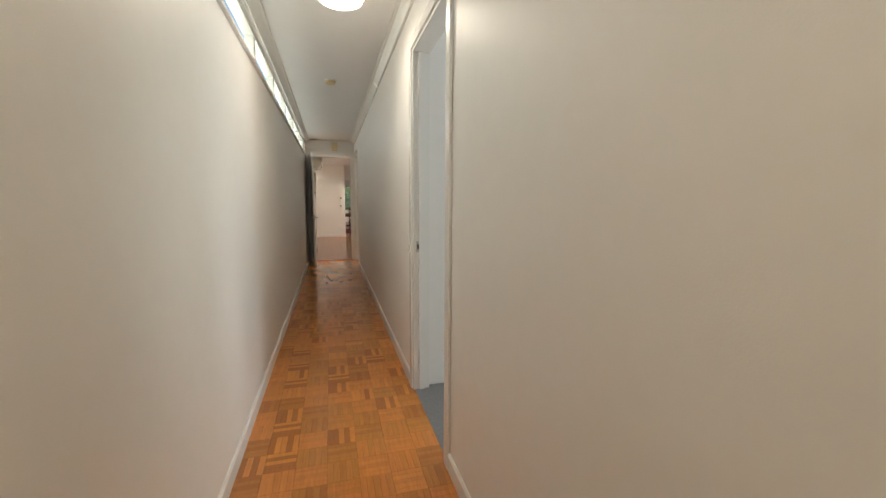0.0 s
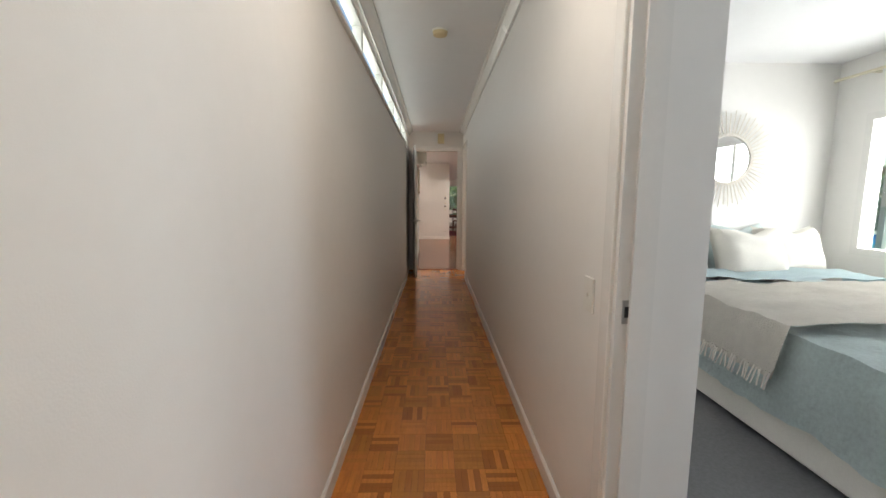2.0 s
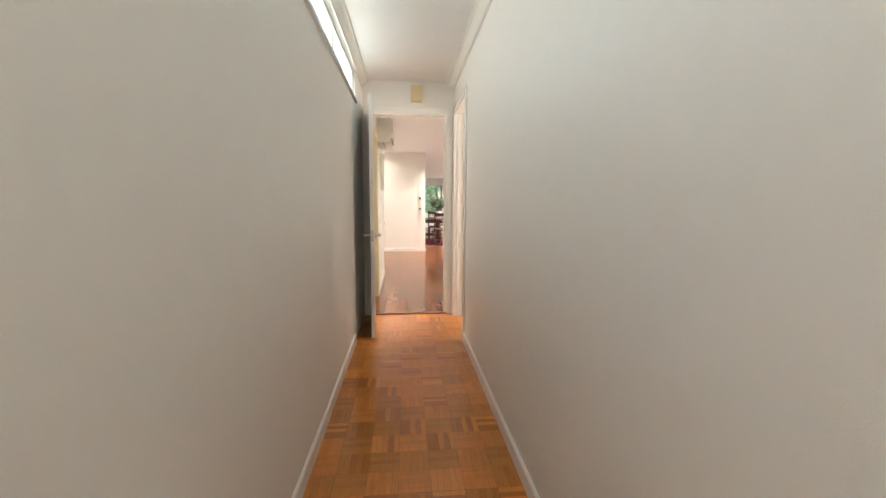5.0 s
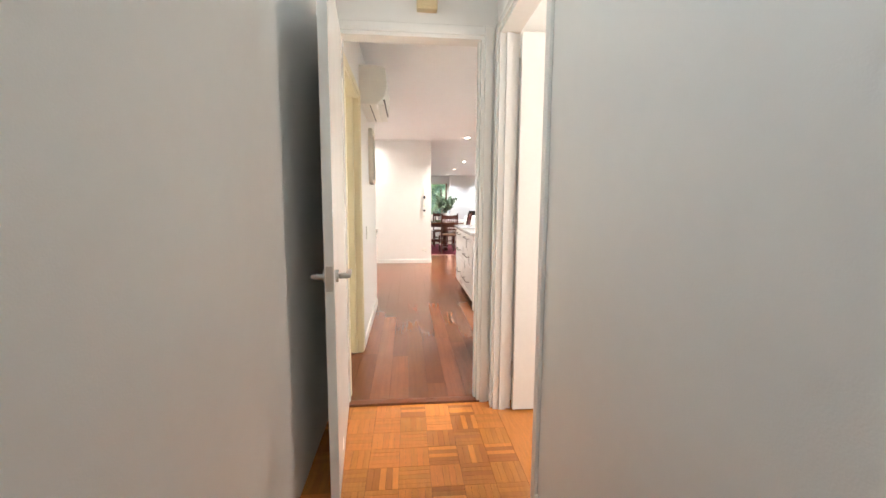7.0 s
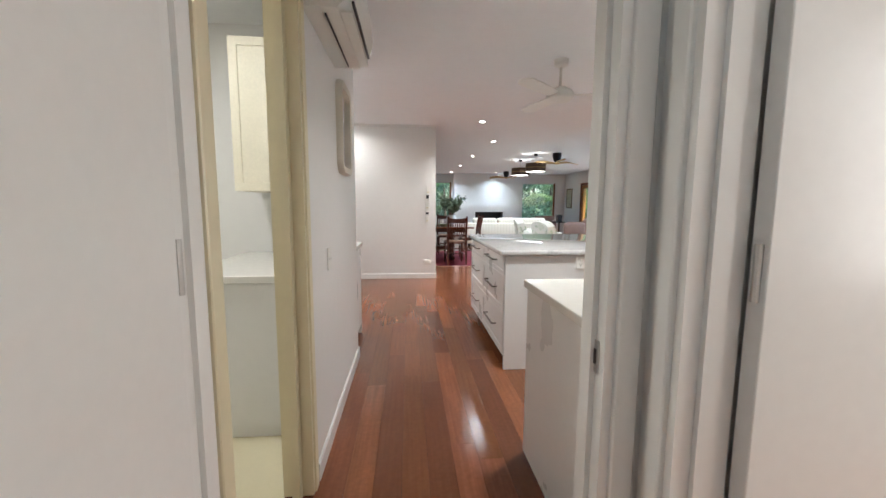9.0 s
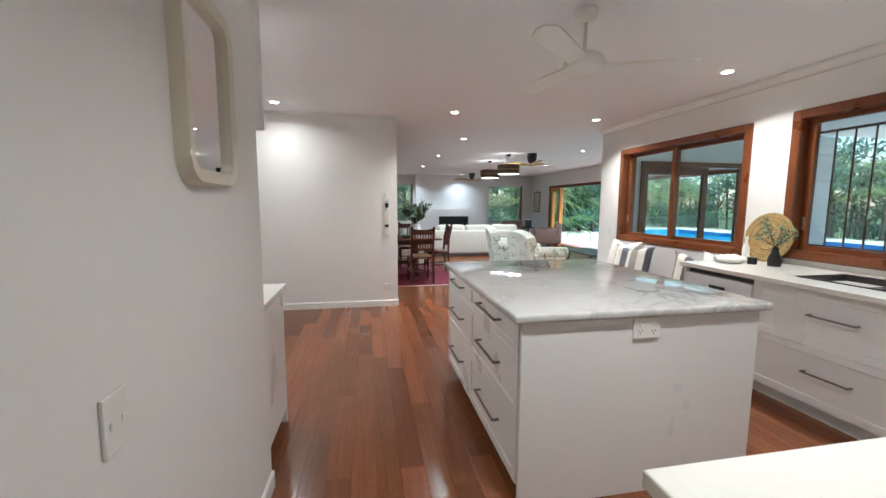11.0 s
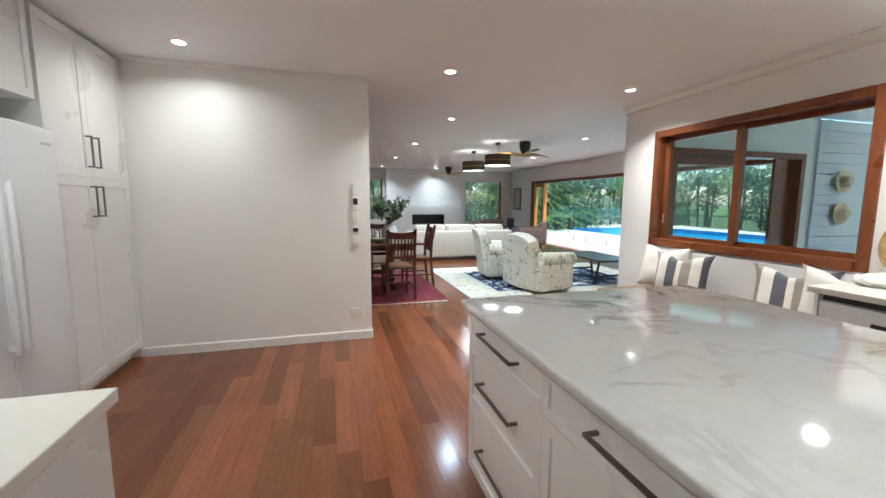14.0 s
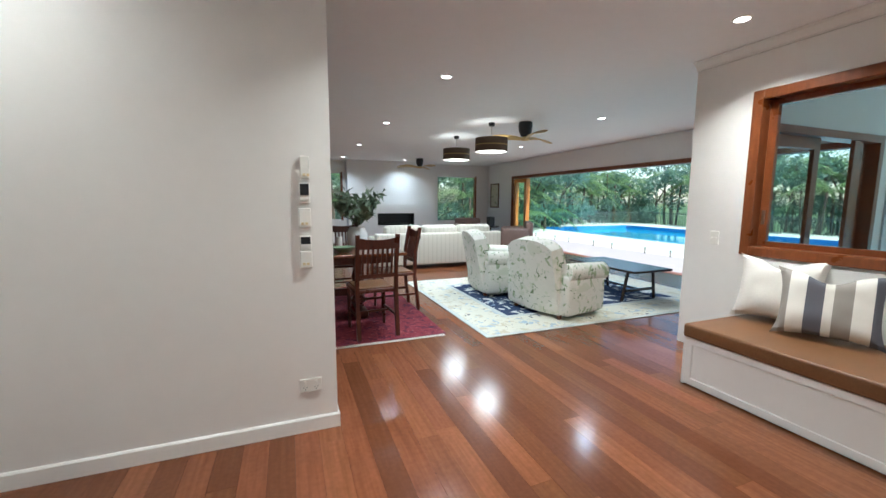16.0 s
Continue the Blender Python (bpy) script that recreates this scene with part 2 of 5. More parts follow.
RUGBORDER = pattern("cream_rug_wool", (0.66, 0.63, 0.52), [((0.52, 0.46, 0.34), 7, 0.57), ((0.36, 0.44, 0.50), 8, 0.61), ((0.05, 0.06, 0.10), 9, 0.665)])
RUGEDGE = mat("pale_rug_edge", (0.58, 0.60, 0.56), 0.95, var=0.2, scale=40)
MARBLE = marble_mat()
STONE = mat("cream_stone_top", (0.78, 0.76, 0.70), 0.2, var=0.06, scale=30)
SINKM = mat("dark_sink", (0.03, 0.025, 0.025), 0.35, var=0.2)
MIRROR = mat("mirror_silver", (0.92, 0.92, 0.92), 0.012, metal=1.0, var=0.01)
GLASS = glass_mat("clear_glass")
FENCEGLASS = glass_mat("pool_fence_glass", (0.86, 0.96, 0.95))
LIT = mat("lit_lens", (1, 1, 1), 0.5, emit=(1.0, 0.95, 0.88, 14))
LITWARM = mat("lit_shade_diffuser", (1, 1, 1), 0.5, emit=(1.0, 0.96, 0.9, 2.5))
BLACKMETAL = mat("black_metal", (0.02, 0.02, 0.02), 0.4, metal=0.6, var=0.2)
BRONZE = mat("bronze_bar", (0.09, 0.05, 0.03), 0.4, metal=0.4, var=0.2)
SHADE = mat("woven_brown_shade", (0.13, 0.085, 0.055), 0.8, var=0.35, scale=30, bump=0.4, bscale=200)
BAMBOO = grain(mat("bamboo_blade", (0.62, 0.42, 0.15), 0.4, var=0.2, scale=6), (1, 12, 12), 6, (0.4, 0.24, 0.07), 0.4)
WICKER = mat("woven_seagrass", (0.55, 0.37, 0.15), 0.8, var=0.5, scale=25, bump=0.9, bscale=90)
LEAF = mat("leaf_green", (0.10, 0.18, 0.145), 0.45, var=0.5, scale=3, per_piece=0.45)
LEAFGREY = mat("olive_leaf", (0.19, 0.26, 0.15), 0.5, var=0.4, scale=6, per_piece=0.4)
PALM = mat("palm_frond", (0.11, 0.19, 0.06), 0.4, var=0.5, scale=2, per_piece=0.4)
BARK = mat("bark", (0.15, 0.12, 0.09), 0.9, var=0.5, scale=6, bump=0.8, bscale=30)
for lm, lc in ((LEAF, (0.30, 0.48, 0.38)), (PALM, (0.32, 0.50, 0.26))):
    lt = lm.node_tree
    tl, lx = lt.nodes.new("ShaderNodeBsdfTranslucent"), lt.nodes.new("ShaderNodeMixShader")
    tl.inputs[0].default_value = (*lc, 1)
    lx.inputs[0].default_value = 0.45
    lt.links.new(lt.nodes["Principled BSDF"].outputs[0], lx.inputs[1])
    lt.links.new(tl.outputs[0], lx.inputs[2])
    lt.links.new(lx.outputs[0], lt.nodes["Material Output"].inputs[0])
PAVE = mat("pale_paving", (0.70, 0.67, 0.60), 0.7, var=0.15, scale=2, bump=0.2, bscale=60)
DECK = mat("patio_boards", (0.42, 0.37, 0.38), 0.55, var=0.25, scale=5)
GRASS = mat("lawn", (0.10, 0.15, 0.045), 0.9, var=0.5, scale=3, bump=0.8, bscale=50)
WATER = mat("pool_water", (0.06, 0.42, 0.68), 0.06, var=0.25, scale=1.2, bump=0.15, bscale=4)
POOLTILE = mat("pool_tile", (0.06, 0.28, 0.62), 0.3, var=0.2, scale=6)
FENCEM = mat("dark_green_fence", (0.10, 0.13, 0.12), 0.5, var=0.2)
BOARDS = mat("weatherboard_paint", (0.70, 0.72, 0.74), 0.5, var=0.08, scale=2)
STRAW = mat("straw_hat", (0.66, 0.54, 0.34), 0.85, var=0.25, scale=30, bump=0.6, bscale=200)
SAGE = mat("sage_quilt", (0.66, 0.76, 0.75), 0.95, var=0.22, scale=5, bump=0.6, bscale=30)
THROW = mat("cream_throw", (0.82, 0.77, 0.70), 0.95, var=0.15, scale=20, bump=0.8, bscale=120)
OLDCREAM = mat("aged_cream_frame", (0.76, 0.71, 0.60), 0.4, var=0.1, scale=8)
CREAMBOX = mat("cream_painted_wood", (0.80, 0.74, 0.58), 0.5)
GREYMETAL = mat("grey_roof_metal", (0.36, 0.36, 0.36), 0.5, var=0.1)
CANVAS = pattern("botanical_print", (0.60, 0.56, 0.42), [((0.30, 0.32, 0.20), 9, 0.58), ((0.66, 0.45, 0.30), 14, 0.66)])
GILT = mat("dark_gilt_frame", (0.17, 0.10, 0.05), 0.4, metal=0.4, var=0.3)


# ---- building helpers ----
def bm_box(bm, x0, y0, z0, x1, y1, z1, bevel=0.0, seg=2):
    r = bmesh.ops.create_cube(bm, size=1.0, matrix=Matrix.LocRotScale(((x0 + x1) / 2, (y0 + y1) / 2, (z0 + z1) / 2), None, (abs(x1 - x0), abs(y1 - y0), abs(z1 - z0))))
    if bevel:
        es = list({e for v in r["verts"] for e in v.link_edges})
        bmesh.ops.bevel(bm, geom=es, offset=bevel, segments=seg, affect="EDGES", profile=0.5)
    return bm


def box(x0, y0, z0, x1, y1, z1, bevel=0.0, seg=2):
    return bm_box(bmesh.new(), x0, y0, z0, x1, y1, z1, bevel, seg)


def boxes(*rows):
    bm = bmesh.new()
    for r in rows:
        bm_box(bm, *r)
    return bm


def cyl(r0, r1, p, q, seg=20, bm=None):
    bm = bm or bmesh.new()
    p, q = Vector(p), Vector(q)
    d = q - p
    m = Matrix.Translation((p + q) / 2) @ d.to_track_quat("Z", "Y").to_matrix().to_4x4()
    bmesh.ops.create_cone(bm, cap_ends=True, segments=seg, radius1=r0, radius2=r1, depth=d.length, matrix=m)
    return bm


def lathe(profile, seg=28, bm=None, at=(0, 0, 0)):
    bm = bm or bmesh.new()
    rings = []
    for r, z in profile:
        rings.append([bm.verts.new((at[0] + max(r, 0.0005) * math.cos(2 * math.pi * i / seg), at[1] + max(r, 0.0005) * math.sin(2 * math.pi * i / seg), at[2] + z)) for i in range(seg)])
    for a, b in zip(rings, rings[1:]):
        for i in range(seg):
            bm.faces.new((a[i], a[(i + 1) % seg], b[(i + 1) % seg], b[i]))
    return bm


def pillow_bm(w, h, d, seed=0, n=14, ears=0.05):
    """A stuffed cushion that stands in the xz plane with its base at z = 0."""
    bm = bmesh.new()
    rnd = random.Random(seed)
    grids = []
    for side in (1, -1):
        g = []
        for i in range(n + 1):
            row = []
            for j in range(n + 1):
                u, v = 2 * i / n - 1, 2 * j / n - 1
                fall = max(0.0, (1 - u ** 4) * (1 - v ** 4)) ** 0.6
                pinch = 1 - ears * (1 - abs(u) ** 3) * abs(v) ** 3
                pinch2 = 1 - ears * (1 - abs(v) ** 3) * abs(u) ** 3
                wob = noise.noise(Vector((u * 2.2 + seed, v * 2.2, side))) * 0.14
                sag = -0.15 * h * math.exp(-8 * u * u) * max(0, v) ** 2 if ears > 0.06 else 0
                row.append(bm.verts.new((u * w / 2 * pinch2, side * d / 2 * fall * (1 + wob), (v * h / 2) * pinch + h / 2 + sag)))
            g.append(row)
        grids.append(g)
    for g, flip in ((grids[0], False), (grids[1], True)):
        for i in range(n):
            for j in range(n):
                f = [g[i][j], g[i + 1][j], g[i + 1][j + 1], g[i][j + 1]]
                bm.faces.new(f[::-1] if not flip else f)
    bmesh.ops.remove_doubles(bm, verts=bm.verts, dist=0.0005)
    return bm


def link(name, bm, material, smooth=False):
    me = bpy.data.meshes.new(name)
    bmesh.ops.recalc_face_normals(bm, faces=bm.faces)
    bm.to_mesh(me)
    bm.free()
    me.materials.append(material)
    if smooth:
        me.shade_smooth()
        me.set_sharp_from_angle(angle=radians(40))
    return new(name, me)


def part(name, bm, material, parent, label="", smooth=False):
    ob = link(name, bm, material, smooth)
    ob.parent = parent
    if label:
        ob["label"] = label
    return ob


def thing(name, label, category, m=None, group="", kind=""):
    ob = new(name)
    ob.empty_display_size = 0.1
    if m is not None:
        ob.matrix_world = m
    return tagged(ob, label, category, group, kind)


def structure(name, bm, material, label, smooth=False):
    return tagged(link(name, bm, material, smooth), label, name.split("_")[0], kind="structure")


def solid(name, bm, material, label, category, m=None, smooth=False, group=""):
    ob = link(name, bm, material, smooth)
    if m is not None:
        ob.matrix_world = m
    return tagged(ob, label, category, group)


def wall(name, axis, c0, c1, a0, a1, z1, openings, material, label):
    """A wall along an axis between the planes c0 and c1, from a0 to a1, with openings (a, b, bottom, top)."""
    bm = bmesh.new()

    def seg(a, b, lo, hi):
        if b - a > 0.001 and hi - lo > 0.001:
            if axis == "y":
                bm_box(bm, c0, a, lo, c1, b, hi)
            else:
                bm_box(bm, a, c0, lo, b, c1, hi)
    at = a0
    for a, b, lo, hi in sorted(openings):
        seg(at, a, 0, z1)
        seg(a, b, 0, lo)
        seg(a, b, hi, z1)
        at = b
    seg(at, a1, 0, z1)
    return structure(name, bm, material, label)

# ---- large structure ----
C = 2.55          # ceiling height
HX = 0.495        # half width of the hall
structure("floor", boxes((-0.6, -10.5, -0.12, 0.6, 0.05, -0.012), (-4.2, 0.05, -0.12, 3.8, 6.2, -0.016), (-4.2, 6.2, -0.12, 7.0, 16.5, -0.016)), SUBFLOOR, "dark timber sub-floor under the boards")
structure("floor_carpet", boxes((0.6, -10.5, -0.12, 3.9, -3.7, 0.004), (0.5, -7.04, -0.012, 0.6, -6.28, 0.004)), CARPET, "dark grey loop-pile bedroom carpet")
structure("floor_laundry", box(-2.4, 0.1, -0.012, -0.53, 2.4, 0.002), CREAM, "yellow laundry floor tiles")
structure("threshold_trim", box(-0.43, -0.005, -0.012, 0.43, 0.055, 0.012, 0.004), MERBAU, "dark timber threshold strip in the doorway")

structure("ceiling_hall", box(-0.6, -10.5, C, 0.6, 0.1, C + 0.1), CEIL, "white painted hall ceiling")
structure("ceiling_bedroom", box(0.6, -10.5, C, 3.9, -3.7, C + 0.1), CEIL, "white painted bedroom ceiling")
structure("ceiling_main", box(-4.2, 0.1, C, 4.2, 16.5, C + 0.1), CEIL, "white painted kitchen and living ceiling")
rake = bmesh.new()
low = [rake.verts.new(p) for p in ((4.2, 6.2, C), (7.0, 6.2, C + 0.06), (7.0, 16.5, C + 0.01), (6.4, 16.5, C), (4.2, 16.5, C))]
top = [rake.verts.new((v.co.x, v.co.y, C + 0.35)) for v in low]
for f in ((low[0], low[1], low[2], low[3]), (low[0], low[3], low[4]), top):
    rake.faces.new(f)
for k in range(5):
    rake.faces.new((low[k], low[(k + 1) % 5], top[(k + 1) % 5], top[k]))
structure("ceiling_rake", rake, CEIL, "gently raked white ceiling beside the patio doors")

CL = (2.20, 2.47)  # clerestory sill and head
wall("wall_hall_west", "y", -HX - 0.1, -HX, -10.5, 0.0, C, [(-9.6, -0.55, *CL)], WALL, "plain off-white hall wall below high windows")
wall("wall_hall_east", "y", HX, HX + 0.1, -10.5, 0.0, C, [(-7.06, -6.26, 0, 2.22), (-0.885, -0.085, 0, 2.22)], WALL, "plain off-white hall wall with doorways")
wall("wall_hall_end", "x", 0.0, 0.1, -HX - 0.1, HX + 0.1, C, [(-0.425, 0.425, 0, 2.22)], WALL, "white wall round the kitchen doorway")
structure("wall_hall_back", box(-0.6, -10.6, 0, 0.6, -10.5, C), WALL, "off-white wall closing the hall")
structure("wall_robe_return", box(HX + 0.1, -6.24, 0, 0.775, -3.7, C), WALL, "white return wall beside the bedroom doorway")
wall("wall_bedroom_north", "x", -3.7, -3.6, HX + 0.1, 3.9, C, [], WALL, "white bedroom wall behind the bed")
wall("wall_bedroom_east", "y", 3.66, 3.78, -10.5, -3.7, C, [(-5.9, -4.0, 0.85, 2.05), (-8.1, -6.7, 0.8, 1.9)], WALL, "white bedroom wall with a window")
structure("wall_bedroom_south", box(HX, -10.6, 0, 3.9, -10.5, C), WALL, "white bedroom wall")

# side room off the end of the hall
structure("floor_side_room", box(HX + 0.02, -1.9, -0.12, 2.5, 0.0, 0.001), PARQUET, "orange parquet side room floor")
structure("ceiling_side_room", box(HX + 0.1, -1.9, C, 2.5, 0.1, C + 0.1), CEIL, "white side room ceiling")
structure("wall_side_south", box(HX + 0.1, -2.0, 0, 2.5, -1.9, C), WALL, "white side room wall")
structure("wall_side_east", box(2.4, -1.9, 0, 2.5, 0.0, C), WALL, "white side room wall")

# kitchen, laundry, living
wall("wall_kitchen_west", "y", -0.53, -0.41, 0.1, 2.50, C, [(0.16, 0.92, 0, 2.10)], WALL, "white kitchen wall with the laundry doorway")
structure("wall_laundry_south", box(-2.4, 0.0, 0, -HX - 0.1, 0.1, C), WALL, "laundry wall")
structure("wall_laundry_west", box(-2.5, 0.0, 0, -2.4, 2.50, C), WALL, "laundry wall")
structure("wall_laundry_north", box(-2.5, 2.38, 0, -0.53, 2.50, C), WALL, "wall behind the kitchen bench")
structure("wall_kitchen_far_west", box(-2.35, 2.36, 0, -2.25, 6.06, C), WALL, "white wall behind the refrigerator")
structure("wall_partition", box(-2.25, 5.94, 0, 0.475, 6.06, C), WALL, "white dividing wall with controls at its edge")
structure("wall_kitchen_south", box(HX + 0.1, 0.0, 0, 3.705, 0.1, C), WALL, "white kitchen wall")
wall("wall_kitchen_east", "y", 3.705, 3.89, 0.0, 6.2, C, [(3.785, 5.775, 0.905, 2.19), (1.15, 3.42, 0.95, 2.21)], WALL, "white kitchen wall with two timber windows")
wall("wall_living_south", "x", 6.2, 6.265, 3.705, 7.0, 2.9, [(4.35, 6.75, 0, 2.1)], WALL, "living room wall with a doorway to the patio")
wall("wall_living_east", "y", 6.9, 7.0, 6.2, 16.5, 2.9, [(6.45, 14.55, 0, 2.02)], WALL, "white living room wall with a wide patio opening")
wall("wall_living_north", "x", 16.3, 16.42, -4.2, 7.0, 2.9, [(4.95, 6.45, 0.62, 2.17), (0.35, 1.85, 0.70, 2.19)], WALL, "white end wall with two windows")
structure("wall_living_west", box(-4.2, 6.06, 0, -4.1, 16.4, C), WALL, "white living room wall")
structure("wall_dining_south", box(-4.2, 5.94, 0, -2.25, 6.06, C), WALL, "white wall")
structure("wall_chimney_breast", boxes((1.95, 15.95, 1.22, 4.75, 16.3, C), (1.95, 15.82, 0.93, 4.75, 16.3, 1.22), (1.95, 15.82, 0, 2.83, 16.3, 0.93), (4.02, 15.82, 0, 4.75, 16.3, 0.93), (2.83, 15.82, 0, 4.02, 16.3, 0.55), (2.83, 16.2, 0.55, 4.02, 16.3, 0.93)), WALL, "white chimney breast with a low projecting hearth")
fp = thing("fireplace", "black recessed slot fireplace in the white chimney breast", "fireplace")
part("firebox", boxes((2.835, 16.15, 0.555, 4.015, 16.195, 0.925), (2.835, 15.84, 0.555, 2.85, 16.15, 0.925), (4.0, 15.84, 0.555, 4.015, 16.15, 0.925), (2.85, 15.84, 0.91, 4.0, 16.15, 0.925)), BLACKP, fp)
part("burner_tray", box(2.95, 15.9, 0.555, 3.9, 16.1, 0.60, 0.006), BLACKMETAL, fp)


def moulding(name, profile, a, b, side, axis, label, material=TRIM):
    """A run of trim: profile of (out, z) points swept from a to b; axis 'y' stands on the plane x = side[0], out along side[1]."""
    bm = bmesh.new()
    rows = []
    for t in (a, b):
        rows.append([bm.verts.new((side[0] + side[1] * o, t, z) if axis == "y" else (t, side[0] + side[1] * o, z)) for o, z in profile])
    n = len(profile)
    for i in range(n):
        bm.faces.new((rows[0][i], rows[0][(i + 1) % n], rows[1][(i + 1) % n], rows[1][i]))
    bm.faces.new(rows[0])
    bm.faces.new(rows[1][::-1])
    return structure(name, bm, material, label)


SK = [(0, 0), (0.013, 0), (0.013, 0.075), (0.006, 0.085), (0, 0.085)]
CO = [(0, C - 0.001), (0.075, C - 0.001), (0.075, C - 0.012), (0.055, C - 0.02), (0.03, C - 0.045), (0.016, C - 0.062), (0.016, C - 0.075), (0, C - 0.075)]
for a, b in ((-10.5, -7.12), (-6.20, -0.93)):
    moulding("baseboard_hall_east", SK, a, b, (HX, -1), "y", "narrow white skirting board")
moulding("baseboard_hall_west", SK, -10.5, -0.9, (-HX, 1), "y", "narrow white skirting board")
moulding("trim_cornice_east", CO, -10.5, 0, (HX, -1), "y", "white moulded hall cornice")
moulding("trim_cornice_west", CO, -10.5, 0, (-HX, 1), "y", "white moulded hall cornice")
moulding("baseboard_kitchen_west", SK, 0.99, 2.50, (-0.41, 1), "y", "white skirting board")
moulding("baseboard_partition", SK, -1.55, 0.488, (5.94, -1), "x", "white skirting board")
moulding("baseboard_partition_end", SK, 5.94, 6.06, (0.475, 1), "y", "white skirting board")
moulding("trim_cornice_kitchen", CO, 0.1, 6.265, (3.705, -1), "y", "white cornice over the kitchen windows")
CS = [(o * 0.5, C - (C - z) * 0.5) for o, z in CO]
moulding("trim_cornice_partition", CS, -2.25, 0.475, (5.94, -1), "x", "slim white cornice")
moulding("trim_cornice_living", CS, 1.0, 7.0, (16.3, -1), "x", "slim white cornice")
moulding("baseboard_living_east", SK, 14.65, 16.3, (6.9, -1), "y", "white skirting board")


def architrave(name, axis, plane, out, a, b, top, w=0.06, d=0.016, material=TRIM, jamb=None, label="white gloss architrave and jamb"):
    """Trim round an opening on one face of a wall, with the lining of the opening when jamb gives the other face."""
    p0, p1 = sorted((plane, plane + out * d))
    rows = [(a - w, 0, a, top + w), (b, 0, b + w, top + w), (a, top, b, top + w)]
    bm = bmesh.new()
    for s0, z0, s1, z1 in rows:
        bm_box(bm, *((p0, s0, z0, p1, s1, z1) if axis == "y" else (s0, p0, z0, s1, p1, z1)), bevel=0.003, seg=1)
    if jamb is not None:
        j0, j1 = sorted((plane + out * 0.004, jamb))
        t = 0.02
        m0, m1 = (j0 + j1) / 2 - 0.018, (j0 + j1) / 2 + 0.018
        for s0, z0, s1, z1 in ((a, 0, a + t, top), (b - t, 0, b, top), (a + t, top - t, b - t, top)):
            bm_box(bm, *((j0, s0, z0, j1, s1, z1) if axis == "y" else (s0, j0, z0, s1, j1, z1)))
        for s0, z0, s1, z1 in ((a + t, 0, a + t + 0.012, top - t), (b - t - 0.012, 0, b - t, top - t)):
            bm_box(bm, *((m0, s0, z0, m1, s1, z1) if axis == "y" else (s0, m0, z0, s1, m1, z1)))
    return structure(name, bm, material, label)


architrave("trim_bedroom_door", "y", HX, -1, -7.06, -6.26, 2.22, jamb=HX + 0.104)
architrave("trim_cupboard_door", "y", HX, -1, -0.885, -0.085, 2.22, w=0.045, jamb=HX + 0.104)
architrave("trim_kitchen_door", "x", 0.0, -1, -0.425, 0.425, 2.22, w=0.05, jamb=0.104)
architrave("trim_kitchen_door_rear", "x", 0.1, 1, -0.425, 0.425, 2.22, w=0.05)
architrave("trim_laundry_door", "y", -0.41, 1, 0.16, 0.92, 2.10, w=0.05, d=0.012, material=CREAM, jamb=-0.534, label="cream enamel laundry door frame")


# clerestory windows
def pane_window(name, x, y0, y1, z0, z1, fr, material, label, sub=1, depth=0.06, vertical=True):
    w = thing(name, label, "window", kind="structure")
    part("window_frame", boxes((x - depth / 2, y0, z0, x + depth / 2, y0 + fr, z1), (x - depth / 2, y1 - fr, z0, x + depth / 2, y1, z1), (x - depth / 2, y0 + fr, z0, x + depth / 2, y1 - fr, z0 + fr), (x - depth / 2, y0 + fr, z1 - fr, x + depth / 2, y1 - fr, z1)), material, w)
    ob = part("pane", box(x - 0.003, y0 + fr, z0 + fr, x + 0.003, y1 - fr, z1 - fr), GLASS, w)
    ob.visible_shadow = False
    return w


n = 9
step = (-0.55 + 9.6) / n
for i in range(n):
    pane_window("window_clerestory", -HX - 0.05, -9.6 + i * step + 0.001, -9.6 + (i + 1) * step - 0.001, CL[0], CL[1], 0.03, TRIM, "narrow white-framed high window in the hall")
structure("trim_clerestory_sill", box(-HX - 0.02, -9.62, CL[0] - 0.022, -HX + 0.022, -0.53, CL[0] - 0.002, 0.004), TRIM, "thin white sill under the high windows")

# outside ground, patio and pool
structure("ground", box(-400, -400, -0.75, 400, 400, -0.65), GRASS, "green lawn reaching to the distance")
structure("pavement_patio", box(3.89, -8, -0.65, 9.2, 6.2, -0.03), DECK, "grey patio floor beside the house")
structure("pavement_threshold", box(7.0, 6.2, -0.65, 9.2, 18, -0.03), DECK, "mauve-grey patio floor outside the wide opening")
structure("pavement_pool", boxes((9.2, -14, -0.65, 12.4, 30, -0.06), (12.4, 20.6, -0.65, 22, 30, -0.06), (18.0, -14, -0.65, 22, 20.6, -0.06), (-14, 16.5, -0.65, 9.2, 30, -0.3)), PAVE, "sunlit pale stone pool paving")
structure("water_pool", box(12.4, -14, -0.6, 18.0, 20.6, -0.16), WATER, "bright blue swimming pool water")
structure("trim_pool_edge", boxes((12.38, -14, -0.2, 12.5, 20.6, -0.05), (17.85, -14, -0.3, 18.0, 20.6, 0.02), (12.5, 20.45, -0.3, 17.85, 20.6, 0.02)), POOLTILE, "blue tiled pool edge")
structure("patio_roof", boxes((3.89, -8, 2.62, 9.6, 6.2, 2.72), (9.45, -8, 2.42, 9.6, 6.2, 2.62)), CEIL, "white lined patio roof")
for py in (-4.0, 0.6, 5.6):
    solid("patio_post", box(9.3, py, -0.03, 9.42, py + 0.12, 2.62, 0.006), TRIM, "white square patio post under the roof", "post", group="patio posts")

